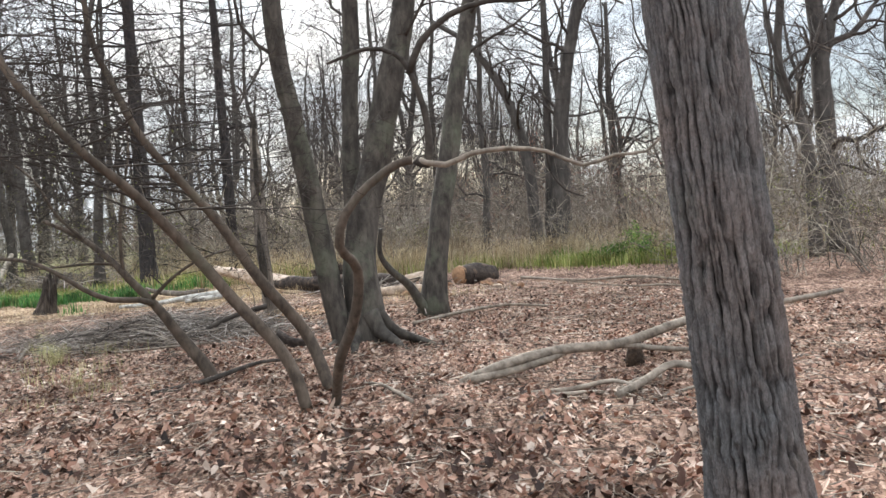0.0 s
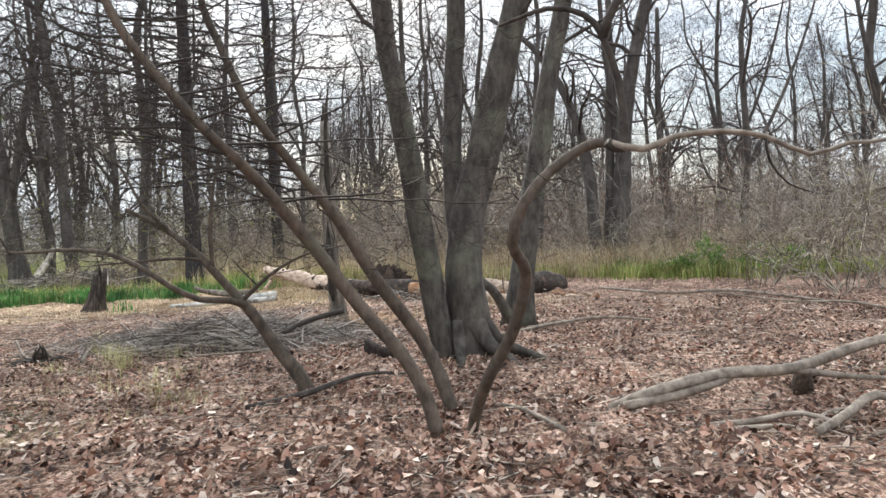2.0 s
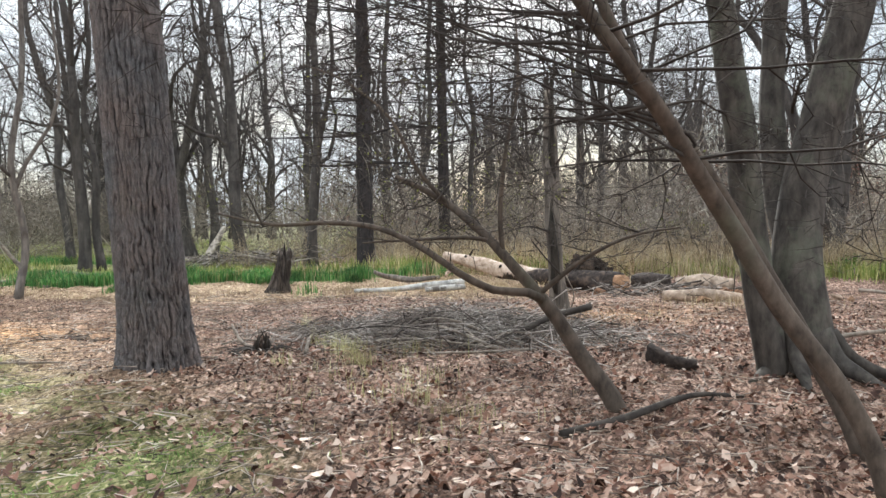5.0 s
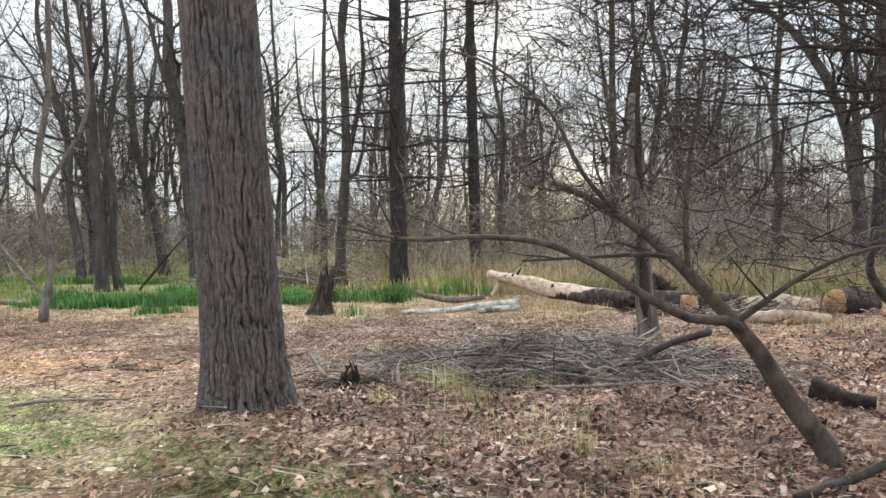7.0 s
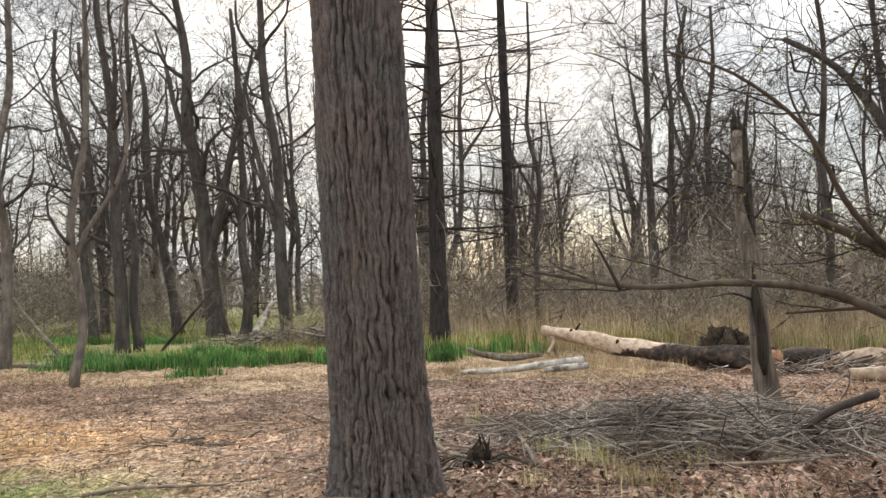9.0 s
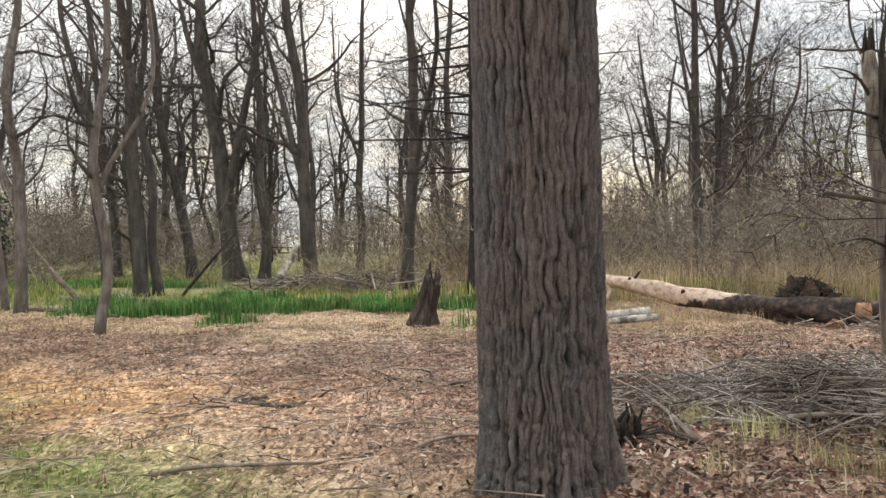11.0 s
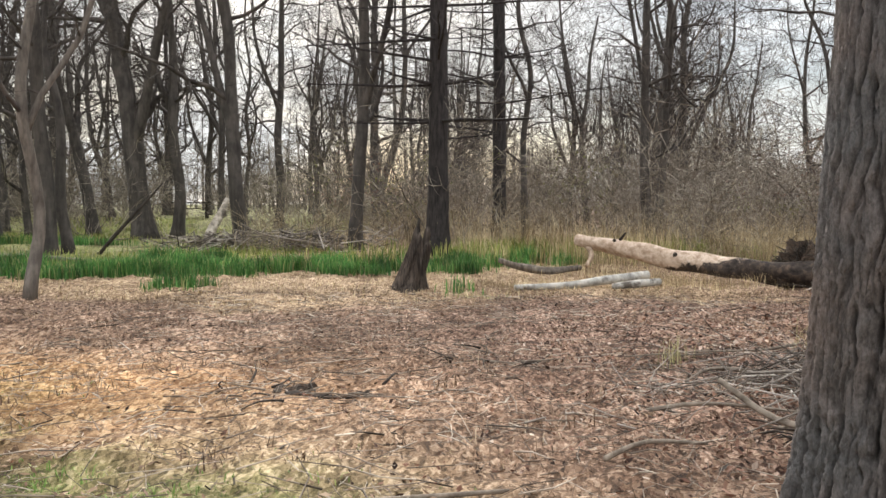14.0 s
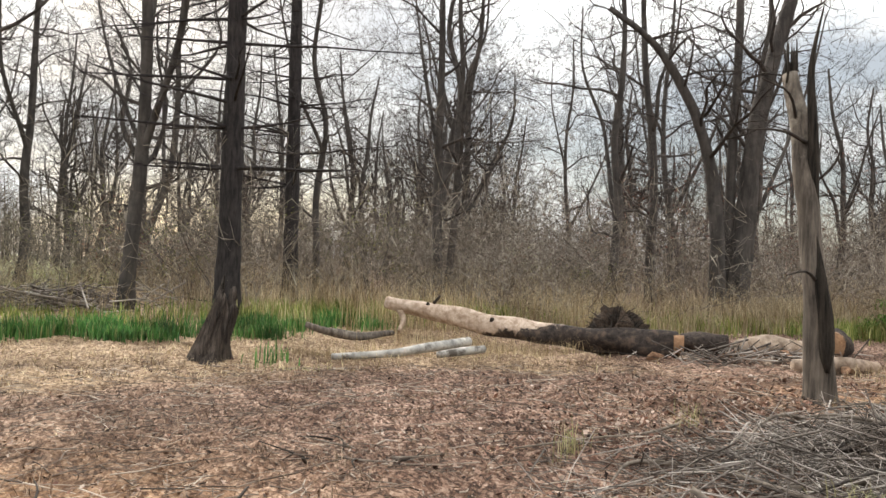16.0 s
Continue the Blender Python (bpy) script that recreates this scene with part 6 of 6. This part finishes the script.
def strew(soup, x, y, size, rg, tilt=0.35, lift=0.0):
    n = len(x)
    which = rg.randint(0, len(shapes), n)
    a, tx, ty = rg.uniform(0, 6.28, n), rg.normal(0, tilt, n), rg.normal(0, tilt, n)
    z = gz(x, y) + 0.012 + lift + np.abs(tx) * size * 0.35 + rg.uniform(0, 0.02, n)
    for k, (v, q) in enumerate(shapes):
        m = np.where(which == k)[0]
        if not len(m):
            continue
        ca, sa = np.cos(a[m])[:, None], np.sin(a[m])[:, None]
        s_ = size[m][:, None]
        lx, ly, lz = v[None, :, 0] * s_, v[None, :, 1] * s_, v[None, :, 2] * s_
        lz = lz + lx * tx[m][:, None] + ly * ty[m][:, None]
        w = np.stack([x[m][:, None] + lx * ca - ly * sa, y[m][:, None] + lx * sa + ly * ca, z[m][:, None] + lz], -1)
        soup.add(w.reshape(-1, 3), (np.arange(len(m))[:, None, None] * 12 + q[None]).reshape(-1, 4))


rg = np.random.RandomState(401)
litter = Soup()
n = 130000
x, y = rg.uniform(-13.5, 5.5, n), 2.6 + 15 * rg.uniform(0, 1, n) ** 1.25
cs_, cg_, cn_ = cover(x, y)
east = sm(-9.5, -6.0, x + 0.8 * wob(x, y, 0.8, 6))
keep = (rg.uniform(0, 1, n) < (0.28 + 0.72 * sm(-0.55, 0.35, heaps(x, y))) * (0.26 + 0.74 * east) * (1 - 0.8 * cs_) * (1 - 0.85 * cg_) * (1 - 0.9 * cn_)) & (y < 14.5 + 3 * rg.uniform(0, 1, n)) & ~((x > -13) & (y < 3.1 - 0.75 * (x + 3.2)) & (y < 3.4) & (x < -3))
x, y = x[keep], y[keep]
size = (0.026 + 0.05 * rg.uniform(0, 1, len(x)) ** 1.4) * (0.62 + 0.38 * sm(-9, -5, x))
near_l = y < 6.8
strew(litter, x[near_l], y[near_l], size[near_l], rg, 0.5)
xf, yf, sf = x[~near_l], y[~near_l], size[~near_l]
nf = len(xf)
a, t1, t2 = rg.uniform(0, 6.28, nf), rg.normal(0, 0.45, nf), rg.normal(0, 0.6, nf)
d = np.stack([np.cos(a), np.sin(a), t1], -1) * sf[:, None] * 0.5
e = np.stack([-np.sin(a), np.cos(a), t2], -1) * (sf * rg.uniform(0.2, 0.45, nf))[:, None]
c = np.stack([xf, yf, gz(xf, yf) + 0.02 + sf * 0.25], -1)
v = np.stack([c - d, c - e + d * 0.2, c + d, c + e * 0.9 - d * 0.1, c - np.array((0, 0, 1.0)) * (sf * rg.uniform(0.05, 0.3, nf))[:, None]], 1)
bi = np.arange(nf)[:, None] * 5
litter.add(v.reshape(-1, 3), None, np.vstack([bi + [0, 1, 4], bi + [1, 2, 4], bi + [2, 3, 4], bi + [3, 0, 4]]))
leaf_litter = tagged(new("leaf_litter", litter.mesh("leaf_litter", M_LEAF, False)), "dry curled reddish-brown oak leaves covering the ground", "leaves", kind="stuff")

fine = Soup()
n = 130000
x, y = rg.uniform(-18, 5, n), 3.0 + 16 * rg.uniform(0, 1, n)
keep = (y > 3.6 - 0.72 * (x + 2)) & (rg.uniform(0, 1, n) > 0.7 * cover(x, y)[2]) & (rg.uniform(0, 1, n) < 0.25 + 0.75 * sm(-0.5, 0.4, heaps(x + 3, y - 2))) & ((x < -5.5 + 2.5 * rg.normal(0, 1, n)) | (y > 12) | (rg.uniform(0, 1, n) < 0.75))
x, y = x[keep], y[keep]
n = len(x)
a, ln = rg.uniform(0, 6.28, n), rg.uniform(0.02, 0.075, n)
d = np.stack([np.cos(a), np.sin(a), rg.normal(0, 0.25, n)], -1) * ln[:, None]
p = np.stack([x, y, gz(x, y) + 0.012 + rg.uniform(0, 0.03, n)], -1)
e = np.stack([-np.sin(a), np.cos(a), rg.normal(0, 0.5, n)], -1) * rg.uniform(0.002, 0.009, n)[:, None]
v = np.stack([p - d / 2, p - e, p + d / 2, p + e], 1)
fine.add(v.reshape(-1, 3), np.arange(n)[:, None] * 4 + [0, 1, 2, 3])
tagged(new("fine_litter", fine.mesh("fine_litter", M_NEEDLE, False)), "shredded tan leaf fragments and needles", "litter", kind="stuff")

sticks_m = Soup()
n = 15000
x, y = rg.uniform(-13, 5, n), 3.2 + 15 * rg.uniform(0, 1, n) ** 1.2
a, ln = rg.uniform(0, 6.28, n), 0.08 + 0.5 * rg.uniform(0, 1, n) ** 2.2
d = np.stack([np.cos(a), np.sin(a), rg.normal(0, 0.08, n)], -1) * ln[:, None]
p = np.stack([x, y, gz(x, y) + 0.03], -1)
bend = rg.normal(0, 0.025, (n, 3)) * (1, 1, 0.5)
r = 0.0018 + 0.005 * rg.uniform(0, 1, n) ** 2.5
sticks(sticks_m, p - d / 2, p + bend, r, r * 0.9, 3)
sticks(sticks_m, p + bend, p + d / 2, r * 0.9, r * 0.5, 3)
tagged(new("twig_litter", sticks_m.mesh("twig_litter", M_STICK)), "scattered thin grey and brown fallen twigs", "twigs", kind="stuff")

# The leaves that lie nearest to the way walked, one by one.
leaf_meshes = []
for k, (v, q) in enumerate(shapes):
    sl = Soup()
    sl.add(v, q)
    leaf_meshes.append(sl.mesh("leaf", M_LEAF_ONE, False))
rg = np.random.RandomState(402)
for k in range(300):
    f = rg.uniform(0, 1)
    x, y = 0.6 - 7.4 * f + rg.uniform(-1.2, 1.2), 4.3 + 3.3 * f + rg.uniform(0, 1.6)
    ob = new("leaf", leaf_meshes[k % len(leaf_meshes)])
    ob.parent = ground
    s_ = rg.uniform(0.06, 0.10)
    ob.matrix_local = Matrix.Translation((x, y, float(gz(x, y)) + 0.045)) @ Matrix.Rotation(rg.uniform(0, 6.28), 4, "Z") @ Matrix.Rotation(rg.normal(0, 0.3), 4, "X") @ Matrix.Scale(s_, 4)


# ---- leafing shrubs ----
def leafy_shrub(label, x, y, w, h, leaves, mat, seed, size=0.05, group="leafing shrubs"):
    """A low shrub in young leaf: wiry stems and many small leaves, denser in the middle."""
    rg = np.random.RandomState(seed)
    z = float(gz(x, y))
    root = thing("green_shrub", label, "shrub", group, (x, y, z))
    segs = []
    for k in range(9):
        a = rg.uniform(0, 6.28)
        grow(rg, segs, (x + 0.2 * w * math.cos(a), y + 0.2 * w * math.sin(a), z - 0.04), (0.5 * w / h * math.cos(a), 0.5 * w / h * math.sin(a), 1), h * rg.uniform(0.6, 0.95), 0.010, 1, 0.02, 0.25, 2, 1.0, 0.5, 3, 0.003)
    sp = Soup()
    add_segs(sp, segs, 0.03, 0.004)
    tagged(part("stem", sp, M_TWIG, root), kind="stuff")
    s = np.array(segs)
    pick = rg.randint(0, len(s), leaves)
    c = s[pick, 3:6] + rg.normal(0, 0.05 * w, (leaves, 3)) * (1, 1, 0.7)
    c[:, 2] = np.maximum(c[:, 2], z + 0.05)
    d = unit(rg.normal(0, 1, (leaves, 3))) * (size * rg.uniform(0.6, 1.3, leaves))[:, None]
    e = unit(np.cross(d, rg.normal(0, 1, (leaves, 3)))) * (size * 0.4 * rg.uniform(0.6, 1.3, leaves))[:, None]
    sl = Soup()
    sl.add(np.stack([c - d * 0.5, c - e, c + d * 0.5, c + e], 1).reshape(-1, 3), np.arange(4 * leaves).reshape(-1, 4))
    part("crown", sl, mat, root)


for k, (x, y, w, h, num) in enumerate(((5.5, 22.9, 1.3, 0.9, 2200), (4.3, 22.6, 1.0, 0.6, 1200), (6.9, 23.1, 1.4, 0.8, 1700), (3.3, 23.2, 0.9, 0.5, 900), (8.6, 23.4, 1.5, 0.8, 1500))):
    leafy_shrub("low shrub in bright green young leaf", x, y, w, h, num, M_GREEN, 800 + k)
for k, (x, y, w, h, num) in enumerate(((-6.4, 28.6, 1.8, 2.6, 600), (-10.4, 29.0, 1.6, 2.2, 450), (6.6, 18.6, 1.8, 2.4, 600), (8.2, 16.8, 1.8, 2.2, 500), (-13.5, 31.0, 1.8, 3.0, 450), (-1.0, 28.0, 2.0, 1.8, 500))):
    leafy_shrub("wiry shrub flecked with yellow-green buds", x, y, w, h, num, M_BUD, 820 + k, 0.04)
for k, (x, y, w, h) in enumerate(((-31.0, 31.5, 3.2, 3.4), (-33.0, 34.5, 3.5, 4.2))):
    leafy_shrub("dense dark evergreen shrub beyond the reeds", x, y, w, h, 4500, M_EVERGREEN, 840 + k, 0.13)


# ---- far small things ----
def picnic_table(x, y, turn):
    """A dark timber table with two benches."""
    z = float(gz(x, y))
    root = thing("picnic_table", "dark weathered timber picnic table in the far meadow", "table", "", (x, y, z))

    def box(name, cx, cy, cz, sx, sy, sz, lean=0.0):
        sb = bmesh.new()
        bmesh.ops.create_cube(sb, size=1.0)
        bmesh.ops.scale(sb, vec=(sx, sy, sz), verts=sb.verts)
        bmesh.ops.bevel(sb, geom=sb.edges, offset=min(sx, sy, sz) * 0.15, segments=1, affect="EDGES")
        me = bpy.data.meshes.new(name)
        sb.to_mesh(me)
        sb.free()
        me.materials.append(M_CHAR)
        ob = new(name, me)
        ob.parent = root
        ob.matrix_local = Matrix.Rotation(turn, 4, "Z") @ Matrix.Translation((cx, cy, cz)) @ Matrix.Rotation(lean, 4, "X")

    for k in range(4):
        box("plank", 0, -0.27 + 0.18 * k, 0.74, 1.9, 0.16, 0.045)
    for side in (-1, 1):
        box("seat", 0, 0.68 * side, 0.44, 1.9, 0.24, 0.045)
        for end in (-0.7, 0.7):
            box("leg", end, 0.42 * side, 0.36, 0.09, 0.06, 0.86, 0.5 * side)
    for end in (-0.7, 0.7):
        box("crossbar", end, 0, 0.40, 0.06, 1.5, 0.09)


picnic_table(-23.1, 45.9, 0.4)
for label, line, ra, rb, sd in (
    ("long thin dead branch leaning across the wet meadow", [(-17.98, 25.57, 0.02), (-17.21, 25.65, 0.9), (-16.42, 25.74, 1.75)], 0.05, 0.02, 901),
    ("dead bough leaning beside young trees", [(-19.9, 23.8, 0.04), (-20.7, 23.67, 1.0), (-21.34, 23.49, 1.95), (-21.54, 23.43, 2.5)], 0.07, 0.025, 902),
    ("grey fallen branch behind the reeds", [(-12.0, 25.9, 0.05), (-13.0, 25.8, 0.25), (-14.0, 25.9, 0.45), (-14.6, 26.1, 0.7)], 0.05, 0.015, 903),
    ("grey fallen branch behind the reeds", [(-11.9, 26.2, 0.05), (-12.9, 26.3, 0.12), (-14.2, 26.0, 0.10)], 0.05, 0.03, 904),
    ("fallen pole lying through the reeds", [(-21.0, 24.6, 0.06), (-19.0, 24.2, 0.08), (-17.0, 23.4, 0.05)], 0.06, 0.05, 905),
    ("pale fallen pole in the wet grass", [(-19.6, 21.4, 0.06), (-18.0, 21.0, 0.07), (-16.6, 20.4, 0.05)], 0.05, 0.04, 906),
):
    crooked("dead_branch", label, line, ra, rb, sd, M_TWIG if sd == 901 else M_DEAD, "branch", "")
rg = np.random.RandomState(910)
for label, cx, cy, sx, sy, hh, num in (("tangled heap of dead twigs below the birch", -15.6, 26.6, 0.8, 0.3, 0.35, 260), ("low tangle of grey brush behind the reeds", -13.0, 26.2, 1.0, 0.35, 0.5, 320), ("heap of broken wood and bark by the log", -1.7, 18.7, 0.8, 0.35, 0.16, 130)):
    root = thing("brush_pile", label, "brush pile", "", (cx, cy, float(gz(cx, cy))))
    x, y = rg.normal(cx, sx, num), rg.normal(cy, sy, num)
    a, ln = rg.uniform(0, 6.28, num), rg.uniform(0.2, 0.9, num)
    d = np.stack([np.cos(a), np.sin(a), rg.normal(0, 0.35, num)], -1) * ln[:, None] / 2
    c = np.stack([x, y, gz(x, y) + 0.03 + hh * rg.uniform(0, 1, num)], -1)
    r = rg.uniform(0.006, 0.02, num)
    sp = Soup()
    sticks(sp, c - d, c + d, r, r * 0.5, 4)
    tagged(part("twig", sp, M_BRUSHWOOD, root), kind="stuff")
for k, (x, y, w, h, num) in enumerate(((1.0, 31.5, 2.2, 3.5, 700), (4.5, 31.0, 2.5, 4.5, 900), (-12.5, 33.0, 2.2, 3.0, 500), (6.5, 28.5, 2.2, 4.0, 700))):
    leafy_shrub("tall wiry shrub flecked with dull red buds", x, y, w, h, num, M_REDBUD, 860 + k, 0.05, "budding shrubs")
